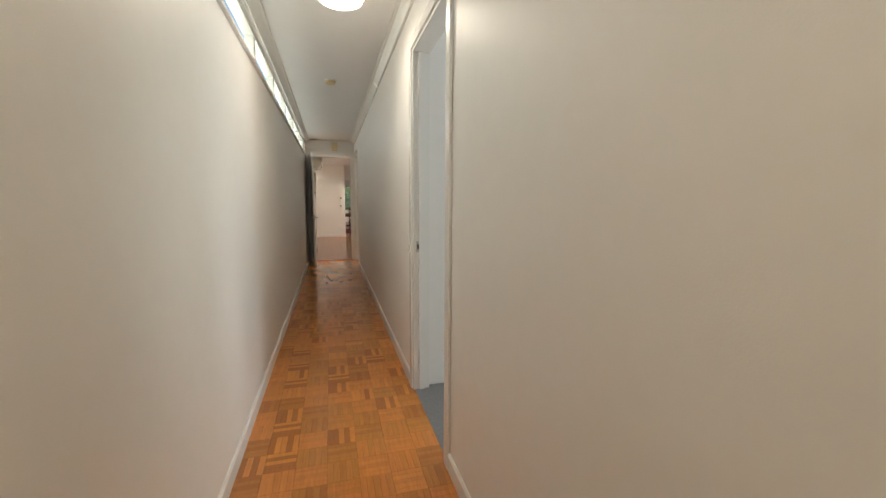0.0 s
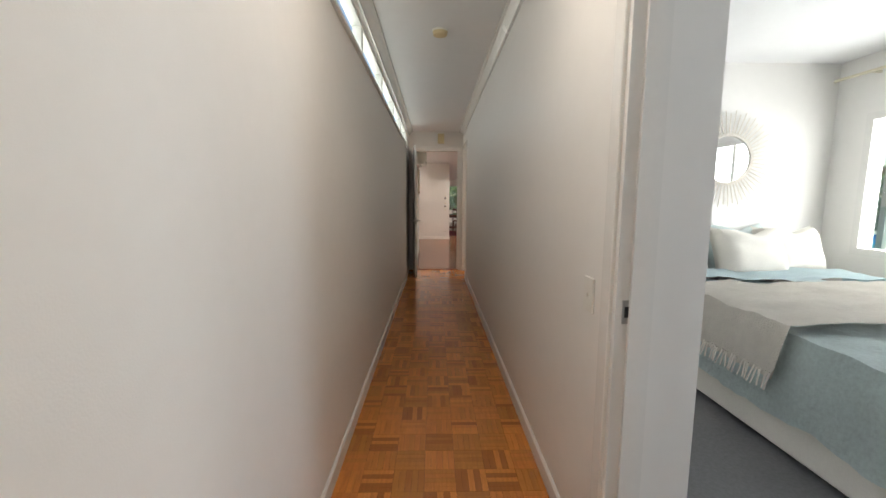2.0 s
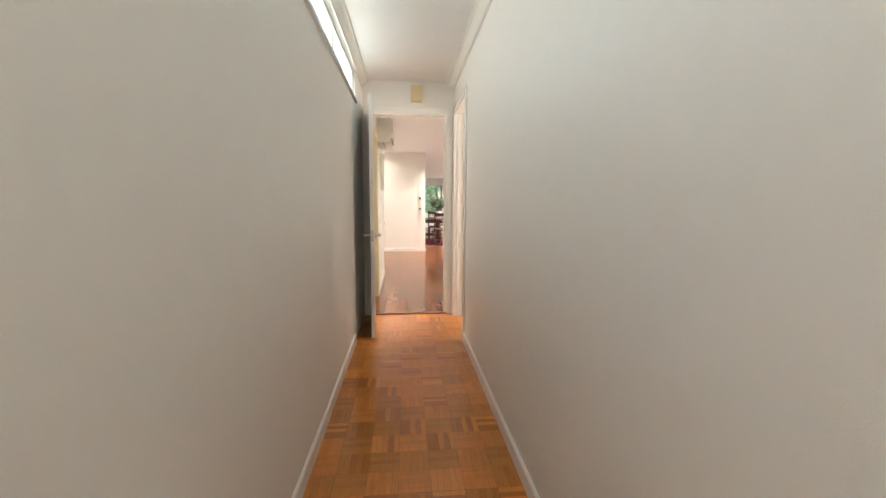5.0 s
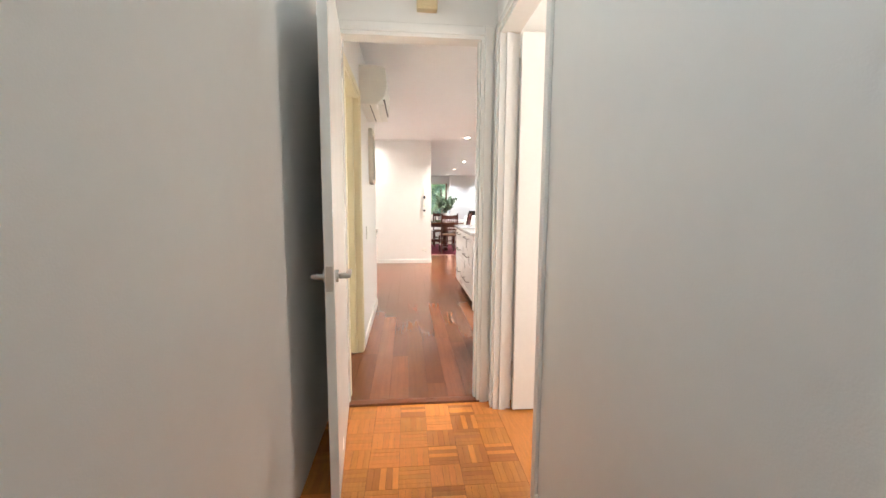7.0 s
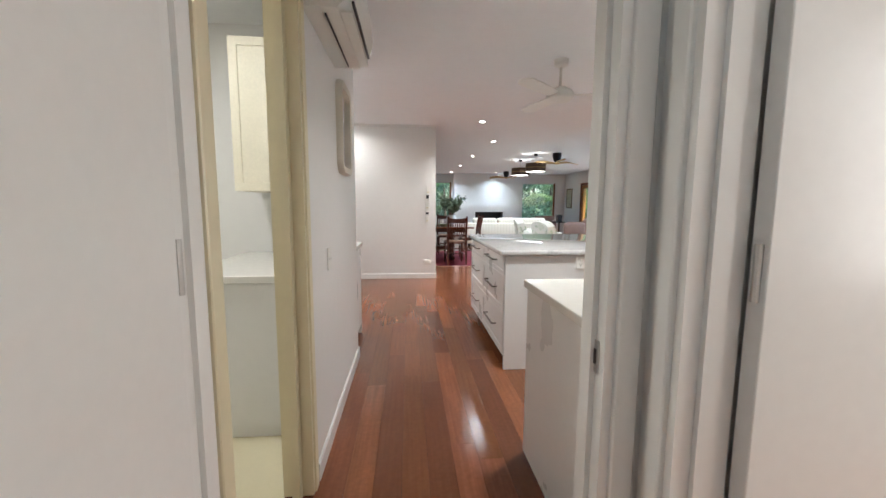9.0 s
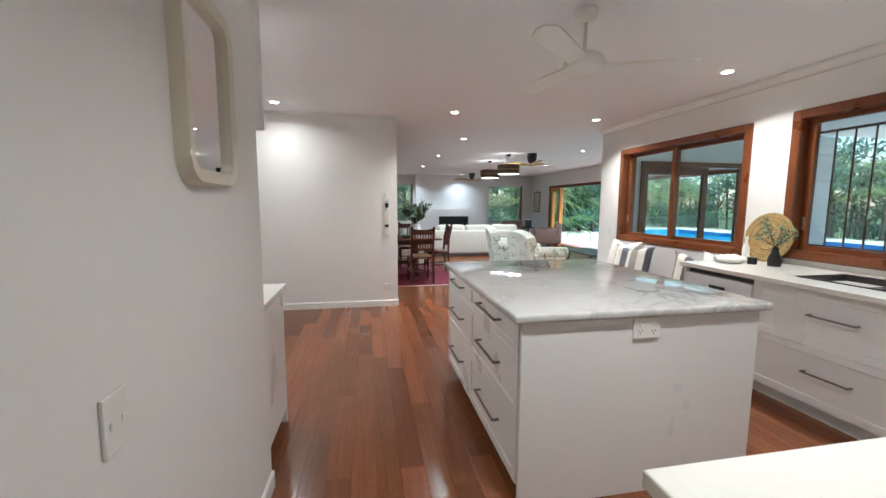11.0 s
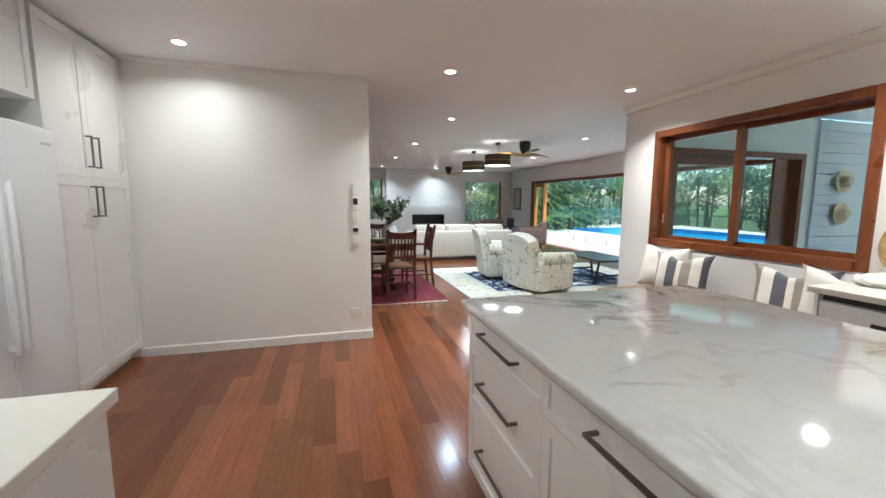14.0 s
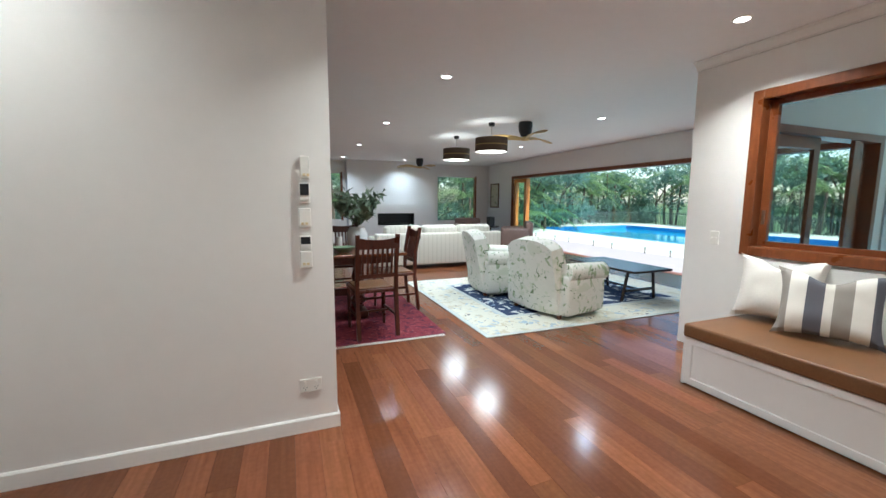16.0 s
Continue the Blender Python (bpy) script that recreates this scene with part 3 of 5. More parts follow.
# ---- timber windows and patio doors ----
def big_window(name, y0, y1, z0, z1, split, label, bars):
    x0, x1 = 3.683, 3.90
    w = thing(name, label, "window", kind="structure")
    f = 0.075
    part("window_frame", boxes((x0, y0, z0, x1, y0 + f, z1, 0.006, 1), (x0, y1 - f, z0, x1, y1, z1, 0.006, 1), (x0, y0 + f, z1 - f, x1, y1 - f, z1, 0.006, 1)), MERBAU, w)
    part("window_sill", box(x0 - 0.015, y0 + f, z0, x1 + 0.03, y1 - f, z0 + f, 0.008), MERBAU, w)
    for i, (a, b, x) in enumerate(((split - 0.04, y1 - f, 3.80), (y0 + f, split + 0.04, 3.855))):
        s = 0.06
        sash = part("sash", boxes((x - 0.02, a, z0 + f, x + 0.02, a + s, z1 - f, 0.004, 1), (x - 0.02, b - s, z0 + f, x + 0.02, b, z1 - f, 0.004, 1), (x - 0.02, a + s, z0 + f, x + 0.02, b - s, z0 + f + s * 0.7), (x - 0.02, a + s, z1 - f - s * 0.7, x + 0.02, b - s, z1 - f)), MERBAU, w)
        p = part("pane", box(x - 0.003, a + s, z0 + f + s * 0.7, x + 0.003, b - s, z1 - f - s * 0.7), GLASS, sash)
        p.visible_shadow = False
        if i == 0:
            part("latch", box(x - 0.026, b - 0.04, z0 + 0.25, x - 0.018, b - 0.015, z0 + 0.36, 0.003), STEEL, sash, "white oval finger pull")
    if bars:
        for k in range(1, bars):
            yy = y0 + f + (y1 - y0 - 2 * f) * k / bars
            part("security_bar", cyl(0.007, 0.007, (3.885, yy, z0 + f), (3.885, yy, z1 - f - 0.12), 8), BRONZE, w)
        for zz in (z1 - f - 0.12, z0 + f + 0.03):
            part("bar_rail", box(3.876, y0 + f, zz, 3.894, y1 - f, zz + 0.02), BRONZE, w)
    return w


big_window("window_1", 3.785, 5.775, 0.905, 2.19, 4.87, "red hardwood sliding window above the window seat", 0)
big_window("window_2", 1.15, 3.42, 0.95, 2.21, 2.28, "red hardwood window with security bars above the sink", 16)


def fixed_window(name, x0, x1, z0, z1, label, side=MERBAU):
    w = thing(name, label, "window", kind="structure")
    part("window_frame", boxes((x0, 16.31, z0, x0 + 0.05, 16.41, z1), (x0 + 0.05, 16.31, z0, x1 - 0.06, 16.41, z0 + 0.04), (x0 + 0.05, 16.31, z1 - 0.04, x1 - 0.06, 16.41, z1)), TRIM, w)
    part("stile", box(x1 - 0.06, 16.29, z0, x1, 16.41, z1, 0.004), side, w, "red hardwood stile")
    p = part("pane", box(x0 + 0.05, 16.36, z0 + 0.04, x1 - 0.06, 16.366, z1 - 0.04), GLASS, w)
    p.visible_shadow = False


fixed_window("window_3", 4.95, 6.45, 0.62, 2.17, "garden window beside the white chimney breast")
fixed_window("window_4", 0.35, 1.85, 0.70, 2.19, "garden window behind the dining table")

d = thing("door_patio", "wide hardwood-framed patio opening with stacked amber timber doors", "door", kind="structure")
part("door_frame", boxes((6.86, 6.37, 0, 7.04, 6.45, 2.10), (6.86, 14.55, 0, 7.04, 14.63, 2.10), (6.86, 6.45, 2.02, 7.04, 14.55, 2.10)), MERBAU, d)
part("door_sill", box(6.88, 6.45, -0.012, 7.06, 14.55, 0.004), MERBAU, d)
for i in range(3):
    leaf = part("door_leaf", boxes((6.90 + i * 0.045, 13.85, 0.01, 6.938 + i * 0.045, 13.95, 2.01), (6.90 + i * 0.045, 14.45, 0.01, 6.938 + i * 0.045, 14.54, 2.01), (6.90 + i * 0.045, 13.95, 0.01, 6.938 + i * 0.045, 14.45, 0.15), (6.90 + i * 0.045, 13.95, 1.9, 6.938 + i * 0.045, 14.45, 2.01)), AMBER, d, "amber timber door leaf")
    part("pane", box(6.916 + i * 0.045, 13.95, 0.15, 6.922 + i * 0.045, 14.45, 1.9), GLASS, leaf).visible_shadow = False

d = thing("door_living_patio", "red hardwood sliding door between the living room and patio", "door", kind="structure")
part("door_frame", boxes((4.35, 6.17, 0, 4.43, 6.35, 2.1), (6.67, 6.17, 0, 6.75, 6.35, 2.1), (4.43, 6.17, 2.02, 6.67, 6.35, 2.1)), MERBAU, d)
leaf = part("door_leaf", boxes((4.43, 6.25, 0.01, 4.53, 6.29, 2.02), (5.55, 6.25, 0.01, 5.65, 6.29, 2.02), (4.53, 6.25, 0.01, 5.55, 6.29, 0.16), (4.53, 6.25, 1.9, 5.55, 6.29, 2.02)), MERBAU, d)
part("pane", box(4.53, 6.268, 0.16, 5.55, 6.274, 1.9), GLASS, leaf).visible_shadow = False
for i in range(3):
    part("stacked_leaf", box(6.18 + 0.17 * i, 6.19 + 0.045 * i, 0.01, 6.30 + 0.17 * i, 6.23 + 0.045 * i, 2.02, 0.004), MERBAU, d)
clad = structure("wall_weatherboards", box(7.0, 6.2, -0.03, 8.1, 6.3, 2.6), BOARDS, "pale weatherboard cladding by the patio door")
for k in range(17):
    part("weatherboard", bm_box(bmesh.new(), 6.99, 6.175, -0.03 + k * 0.155, 8.1, 6.199, 0.115 + k * 0.155, 0.004, 1), BOARDS, clad)


def hat(x, z, r):
    ob = thing("sun_hat", "woven straw sun hat hanging on the weatherboards", "hat", pose(x, 6.15, z, 90, 0, 0), group="hats on the wall")
    part("brim", lathe([(r * 0.5, 0.02), (r * 0.8, 0.0), (r, 0.025), (r * 0.98, 0.035), (r * 0.5, 0.03)]), STRAW, ob, smooth=True)
    part("crown", lathe([(r * 0.52, 0.02), (r * 0.48, 0.09), (r * 0.36, 0.12), (0.0, 0.11)]), STRAW, ob, smooth=True)


hat(7.5, 1.72, 0.17)
hat(7.52, 1.24, 0.17)


# ---- hall ----
def lever(parent, side, flip=1):
    """A lever set on a door face; the face looks along side * z of the part's own frame."""
    h = part("handle", cyl(0.026, 0.026, (0, 0, 0), (side * 0.012, 0, 0), 20), STEEL, parent, "brushed steel lever handle", True)
    part("lever", boxes((side * 0.012, -0.011, -0.011, side * 0.055, 0.011, 0.011, 0.006, 2), (side * 0.042, -0.011 if flip > 0 else -0.125, -0.009, side * 0.060, 0.125 if flip > 0 else 0.011, 0.009, 0.005, 2)), STEEL, h, smooth=True)
    return h


# open kitchen door: hinged at the west jamb, swung back into the hall
d1 = thing("door_1", "open white flush door folded back along the hall", "door", pose(-0.392, -0.015, 0.012, 0, 0, -84.5), kind="structure")
leaf = part("door_leaf", box(0, -0.038, 0, 0.80, 0, 2.19, 0.002, 1), TRIM, d1, smooth=False)
for sd, yy in ((-1, -0.038), (1, 0.0)):
    h = lever(d1, sd)
    h.matrix_local = pose(0.735, yy, 0.95, 0, 0, 90)
part("lock_plate", box(0.799, -0.032, 0.90, 0.802, -0.006, 1.0), STEEL, d1, "steel latch plate")
for z in (0.2, 1.1, 1.95):
    part("hinge", cyl(0.007, 0.007, (-0.004, -0.0, z), (-0.004, -0.0, z + 0.1), 10), STEEL, d1)
d2 = thing("door_2", "white flush door standing open into the side room", "door", pose(HX + 0.11, -0.107, 0.012, 0, 0, 0), kind="structure")
part("door_leaf", box(0, -0.036, 0, 0.76, 0, 2.185, 0.002, 1), TRIM, d2)
for sd, yy in ((-1, -0.036), (1, 0.0)):
    h = lever(d2, sd)
    h.matrix_local = pose(0.695, yy, 0.97, 0, 0, 90)
for z in (0.2, 1.1, 1.95):
    part("hinge", cyl(0.007, 0.007, (-0.004, -0.02, z), (-0.004, -0.02, z + 0.1), 10), STEEL, d2)


def strike(x, y, z, label):
    s = thing("strike_plate", label, "plate", pose(x, y, z))
    part("plate", box(-0.014, -0.0015, -0.035, 0.014, 0.0015, 0.035, 0.001, 1), STEEL, s)
    part("latch_hole", box(-0.007, -0.003, -0.016, 0.007, -0.0016, 0.016), BLACKP, s)


strike(HX + 0.028, -6.281, 0.985, "steel strike plate on the bedroom door jamb")
sp = thing("strike_plate", "steel strike plate on the kitchen door jamb", "plate", pose(0.403, 0.03, 0.96))
part("plate", box(-0.0015, -0.014, -0.035, 0.0015, 0.014, 0.035), STEEL, sp)
part("latch_hole", box(-0.003, -0.007, -0.016, -0.0016, 0.007, 0.016), BLACKP, sp)


def switch(m, w, h, n, label, material=PLASTIC, name="light_switch", sockets=False):
    """A wall plate in the local xz plane facing -y."""
    s = thing(name, label, name.split("_")[1] if "_" in name else name, m)
    part("plate", box(-w / 2, -0.009, -h / 2, w / 2, 0, h / 2, 0.003), material, s)
    for i in range(n):
        u = (i - (n - 1) / 2) * w / max(n, 1)
        part("rocker", box(u - 0.006, -0.014, (0.018 if sockets else 0) - 0.008, u + 0.006, -0.009, (0.018 if sockets else 0) + 0.008, 0.002, 1), material, s)
        if sockets:
            for dx, dz in ((-0.008, 0.0), (0.008, 0.0), (0, -0.013)):
                part("socket_slot", box(u + dx - 0.0015, -0.0098, -0.012 + dz - 0.005, u + dx + 0.0015, -0.0092, -0.012 + dz + 0.005), BLACKP, s)
    return s


switch(pose(HX, -6.085, 0.99, 0, 0, -90), 0.075, 0.118, 1, "single white light switch on the hall wall")
switch(pose(-0.41, 1.37, 0.985, 0, 0, 90), 0.075, 0.118, 2, "ivory light switch on the white kitchen wall", PLASTIC)
switch(pose(3.705, 5.99, 1.02, 0, 0, -90), 0.075, 0.118, 2, "white light switch on the wall by the window")
switch(pose(0.33, 5.94, 0.28), 0.118, 0.075, 2, "white double power point low on the wall", PLASTIC, "power_point", True)
switch(pose(1.351, 2.131, 0.835), 0.14, 0.10, 2, "white double power point on the island end", PLASTIC, "power_point", True)

bx = thing("door_chime", "yellowed cream door chime box above the doorway", "chime")
part("case", box(0.03, -0.055, 2.33, 0.145, 0, 2.50, 0.006), YELLOWED, bx)
part("cover", box(0.034, -0.062, 2.345, 0.141, -0.055, 2.43, 0.003), YELLOWED, bx)
sm = thing("smoke_alarm", "round cream smoke alarm on the hall ceiling", "alarm", pose(0.01, -4.28, C))
part("base", lathe([(0.0, 0), (0.06, 0), (0.06, -0.012), (0.0, -0.012)]), PLASTIC, sm, smooth=True)
part("cover", lathe([(0.055, -0.012), (0.05, -0.035), (0.03, -0.042), (0.0, -0.042)]), YELLOWED, sm, smooth=True)
hl = thing("ceiling_light", "round white lit oyster light on the hall ceiling", "lamp", pose(0.067, -6.17, C))
part("rim", lathe([(0.0, 0), (0.16, 0), (0.165, -0.02), (0.15, -0.03), (0.0, -0.03)]), TRIM, hl, smooth=True)
part("diffuser", lathe([(0.145, -0.03), (0.13, -0.06), (0.08, -0.08), (0.0, -0.085)]), mat("lit_oyster", (1, 1, 1), 0.4, emit=(1.0, 0.93, 0.82, 4)), hl, smooth=True)
disk_lamp("hall_lamp", 0.067, -6.17, C - 0.09, 0.24, HALL_W)
# Second light, added out of view behind the path's start to brighten the hall.
hl2 = copy_thing(hl, pose(0.05, -9.2, C))
tagged(hl2, "added round white lit oyster light at the hall entry, out of view")
disk_lamp("hall_lamp", 0.05, -9.2, C - 0.09, 0.24, HALL_W, (1.0, 0.85, 0.66))

# ---- bedroom ----
bed = thing("bed", "made bed with sage quilt and cream throw", "bed", pose(2.55, -4.85, 0))
part("base", box(-0.82, -1.3, 0.05, 0.82, 1.05, 0.32, 0.02), LINEN, bed, "white valance round the base")
part("mattress", box(-0.80, -1.3, 0.32, 0.80, 1.05, 0.56, 0.05, 3), LINEN, bed, smooth=True)


def drape(w, y0, y1, z, drop, seed, n=36, flare=0.05):
    bm = bmesh.new()
    rows = []
    for j in range(n + 1):
        yy = y0 + (y1 - y0) * j / n
        row = []
        for i in range(n + 1):
            u = 2 * i / n - 1
            over = max(0, abs(u) - 0.72) / 0.28
            xx = math.copysign(min(abs(u) / 0.72, 1) * w / 2 + flare * over, u)
            zz = z - drop * over ** 1.3 + 0.03 * noise.noise(Vector((u * 4, yy * 4, seed))) + 0.012 * noise.noise(Vector((u * 12, yy * 12, seed)))
            xx += 0.03 * over * noise.noise(Vector((yy * 9, seed, 0)))
            row.append(bm.verts.new((xx, yy, zz)))
        rows.append(row)
    for a, b in zip(rows, rows[1:]):
        for i in range(n):
            bm.faces.new((a[i], a[i + 1], b[i + 1], b[i]))
    bmesh.ops.solidify(bm, geom=bm.faces, thickness=0.025)
    return bm


part("quilt", drape(1.66, -1.33, 0.62, 0.66, 0.42, 1.0), SAGE, bed, "rumpled sage green quilt", True)
part("quilt_fold", drape(1.70, 0.30, 0.68, 0.74, 0.30, 7.0, 24), mat("pale_sage", (0.60, 0.72, 0.75), 0.95, var=0.12, scale=6, bump=0.5, bscale=40), bed, "turned-back pale sage quilt edge", True)
th = part("throw", drape(1.72, -0.72, 0.30, 0.72, 0.28, 3.0, 30, 0.07), THROW, bed, "fringed cream throw", True)
for i in range(40):
    yy = -0.71 + 0.025 * i
    part("tassel", cyl(0.006, 0.004, (-0.935 + 0.008 * math.sin(i * 2.1), yy, 0.47), (-0.95 + 0.01 * math.sin(i * 1.3), yy + 0.006, 0.38), 6), THROW, th)
part("headboard", box(-0.85, 1.06, 0, 0.85, 1.13, 1.0, 0.02), LINEN, bed)
PILLOWS = (("sage green square cushion leaning at the bedhead", SAGE, 0.52, ((-0.45, 0.93), (0.2, 0.95))), ("plump white pillow leaning at the bedhead", LINEN, 0.50, ((-0.52, 0.76), (0.10, 0.66), (0.56, 0.78))))
for lab, m_, sz, places in PILLOWS:
    for i, (px, py) in enumerate(places):
        solid("pillow", pillow_bm(0.62, sz, 0.30, seed=i + 3, ears=0.17), m_, lab, "pillow", pose(2.55 + px, -4.85 + py, 0.63, -22, 0, 6 * i - 6), True, "pillows on the bed")
sb = thing("sunburst_mirror", "round rattan sunburst mirror on the bedroom wall", "mirror", pose(2.67, -3.70, 1.69, 90, 0, 0))
part("glass", lathe([(0.0, 0.022), (0.21, 0.022), (0.21, 0.012), (0.0, 0.012)], 40), MIRROR, sb)
part("ring", lathe([(0.21, 0.01), (0.235, 0.012), (0.235, 0.035), (0.21, 0.035), (0.21, 0.01)], 40), THROW, sb, smooth=True)
for k in range(56):
    a = 2 * math.pi * k / 56
    r1 = 0.44 if k % 2 else 0.41
    part("ray", cyl(0.006, 0.005, (0.22 * math.cos(a), 0.22 * math.sin(a), 0.018), (r1 * math.cos(a), r1 * math.sin(a), 0.018), 6), THROW, sb)
w = thing("window_5", "white-framed bedroom window", "window", kind="structure")
part("window_frame", boxes((3.63, -5.9, 0.85, 3.76, -5.84, 2.05), (3.63, -4.06, 0.85, 3.76, -4.0, 2.05), (3.63, -5.84, 0.85, 3.76, -4.06, 0.91), (3.63, -5.84, 1.99, 3.76, -4.06, 2.05), (3.66, -4.98, 0.91, 3.73, -4.93, 1.99)), TRIM, w)
part("pane", box(3.69, -5.84, 0.91, 3.696, -4.06, 1.99), GLASS, w).visible_shadow = False
# Out-of-view window, added so that light crosses the doorway into the hall.
w = thing("window_6", "added unseen white-framed bedroom window opposite the doorway", "window", kind="structure")
part("window_frame", boxes((3.65, -8.1, 0.8, 3.76, -8.05, 1.9), (3.65, -6.75, 0.8, 3.76, -6.7, 1.9), (3.65, -8.05, 0.8, 3.76, -6.75, 0.85), (3.65, -8.05, 1.85, 3.76, -6.75, 1.9)), TRIM, w)
part("pane", box(3.69, -8.05, 0.85, 3.696, -6.75, 1.85), GLASS, w).visible_shadow = False
cr = thing("curtain_rod", "cream curtain rod above the bedroom window", "rod")
part("rod", cyl(0.012, 0.012, (3.57, -6.1, 2.38), (3.57, -3.75, 2.38), 12), CREAMBOX, cr, smooth=True)
for yy in (-4.05, -5.95):
    part("bracket", box(3.57, yy, 2.37, 3.66, yy + 0.02, 2.39), CREAMBOX, cr)
nt_ = thing("bedside_table", "pale sage bedside table beside the bed", "table", pose(3.52, -3.95, 0))
part("body", box(-0.12, -0.22, 0.08, 0.12, 0.22, 0.55, 0.008), SAGE, nt_)
part("top", box(-0.13, -0.23, 0.55, 0.13, 0.23, 0.575, 0.006), SAGE, nt_)
for fx in (-0.11, 0.07):
    for fy in (-0.2, 0.16):
        part("foot", box(fx, fy, 0, fx + 0.04, fy + 0.04, 0.08), SAGE, nt_)


# ---- kitchen ----
def bar_handle(parent, p, q, out):
    """A square bar handle from p to q that stands off along out."""
    p, q, o = Vector(p), Vector(q), Vector(out)
    bm = bmesh.new()
    d = (q - p).normalized()
    t = 0.005

    def bar(a, b):
        lo = [min(a[i], b[i]) - t for i in range(3)]
        hi = [max(a[i], b[i]) + t for i in range(3)]
        bm_box(bm, *lo, *hi)
    bar(p + o, q + o)
    bar(p, p + o * 0.82)
    bar(q, q + o * 0.82)
    return part("handle", bm, PEWTER, parent, "dark nickel bar handle")


def shaker(name, parent, axis, plane, out, a, b, z0, z1, rail=0.05, t=0.018, material=CABINET):
    """A framed front on the plane, facing out (+1 or -1) along x ('y' runs) or y ('x' runs)."""
    g = 0.0015
    a, b, z0, z1 = a + g, b - g, z0 + g, z1 - g
    lo, hi = sorted((plane, plane + out * t))
    bm = box(lo, a, z0, hi, b, z1) if axis == "y" else box(a, lo, z0, b, hi, z1)
    n = Vector((out, 0, 0) if axis == "y" else (0, out, 0))
    bm.normal_update()
    front = [f for f in bm.faces if f.normal.dot(n) > 0.9]
    bmesh.ops.inset_region(bm, faces=front, thickness=rail, use_even_offset=True)
    bmesh.ops.inset_region(bm, faces=front, thickness=0.004, use_even_offset=True)
    bmesh.ops.translate(bm, verts=list({v for f in front for v in f.verts}), vec=-0.008 * n)
    return part(name, bm, material, parent)


isl = thing("kitchen_island", "white shaker drawer island under a marble top", "island")
part("body", box(0.748, 2.15, 0.10, 1.99, 3.68, 0.888), CABINET, isl)
part("kickboard", box(0.81, 2.17, 0, 1.95, 3.64, 0.10), FLOORB, isl, "timber kickboard")
part("end_panel", box(0.736, 2.132, 0.0, 1.99, 2.15, 0.888, 0.002, 1), CABINET, isl)
for a, b in ((2.152, 3.0), (3.0, 3.678)):
    for z0, z1 in ((0.11, 0.435), (0.435, 0.735), (0.735, 0.884)):
        dr = shaker("drawer", isl, "y", 0.748, -1, a, b, z0, z1, rail=0.045 if z1 - z0 > 0.2 else 0.03)
        mid = (a + b) / 2
        half = 0.17 if b - a > 0.8 else 0.16
        zz = (z0 + z1) / 2 + 0.015
        bar_handle(dr, (0.730, mid - half, zz), (0.730, mid + half, zz), (-0.032, 0, 0))
solid("island_top", box(0.695, 2.105, 0.890, 2.04, 3.72, 0.930, 0.012, 3), MARBLE, "white marble island top with grey veins", "worktop", smooth=True)

# right-hand bench
bn = thing("sink_cabinet", "white drawer cabinet under the kitchen window", "cabinet")
part("body", box(2.92, 0.12, 0.10, 3.703, 2.96, 0.86), CABINET, bn)
part("kickboard", box(2.98, 0.12, 0, 3.70, 3.60, 0.098), CABINET, bn)
for a, b in ((1.90, 2.955), (0.85, 1.90), (0.12, 0.85)):
    for z0, z1 in ((0.11, 0.49), (0.49, 0.86)):
        dr = shaker("drawer", bn, "y", 2.92, -1, a, b, z0, z1)
        bar_handle(dr, (2.902, (a + b) / 2 - 0.13, z0 + 0.21), (2.902, (a + b) / 2 + 0.13, z0 + 0.21), (-0.032, 0, 0))
dw = thing("dishwasher", "white dishwasher with a recessed dark grip", "dishwasher")
part("body", box(2.94, 2.965, 0.10, 3.70, 3.585, 0.85), APPLIANCE, dw)
part("door", box(2.90, 2.968, 0.11, 2.94, 3.582, 0.815, 0.004), APPLIANCE, dw)
part("grip", box(2.896, 3.19, 0.70, 2.901, 3.34, 0.745, 0.003), BLACKP, dw, "black recessed grip")
part("control_strip", box(2.93, 2.968, 0.82, 2.95, 3.582, 0.85), BLACKP, dw, "black control strip")
solid("bench_end_panel", box(2.90, 3.59, 0.0, 3.703, 3.61, 0.862), CABINET, "white end panel between bench and window seat", "panel")
solid("kitchen_bench_top", boxes((2.86, 0.1, 0.863, 3.10, 3.63, 0.90, 0.005, 2), (3.10, 2.82, 0.863, 3.704, 3.63, 0.90), (3.10, 0.1, 0.863, 3.704, 1.95, 0.90), (3.55, 1.95, 0.863, 3.704, 2.82, 0.90)), STONE, "cream stone kitchen bench top along the windows", "worktop")
sk = thing("sink", "dark double-bowl sink set in the bench", "sink")
for a, b in ((1.96, 2.37), (2.40, 2.81)):
    part("bowl", boxes((3.11, a, 0.70, 3.54, b, 0.71), (3.11, a, 0.71, 3.12, b, 0.905), (3.53, a, 0.71, 3.54, b, 0.905), (3.12, a, 0.71, 3.53, a + 0.01, 0.905), (3.12, b - 0.01, 0.71, 3.53, b, 0.905)), SINKM, sk)
part("rim", boxes((3.10, 1.95, 0.901, 3.55, 1.965, 0.907), (3.10, 2.805, 0.901, 3.55, 2.82, 0.907), (3.10, 1.965, 0.901, 3.114, 2.805, 0.907), (3.536, 1.965, 0.901, 3.55, 2.805, 0.907), (3.114, 2.375, 0.88, 3.536, 2.395, 0.905)), SINKM, sk)
pl = thing("woven_platter", "round woven seagrass platter leaning on the wall", "platter", pose(3.62, 3.50, 0.902, 0, -80, 0) @ pose(0.22, 0, 0))
part("disc", lathe([(0.0, 0.0), (0.10, 0.004), (0.20, 0.0), (0.225, 0.012), (0.215, 0.02), (0.10, 0.014), (0.0, 0.012)], 36), WICKER, pl, smooth=True)
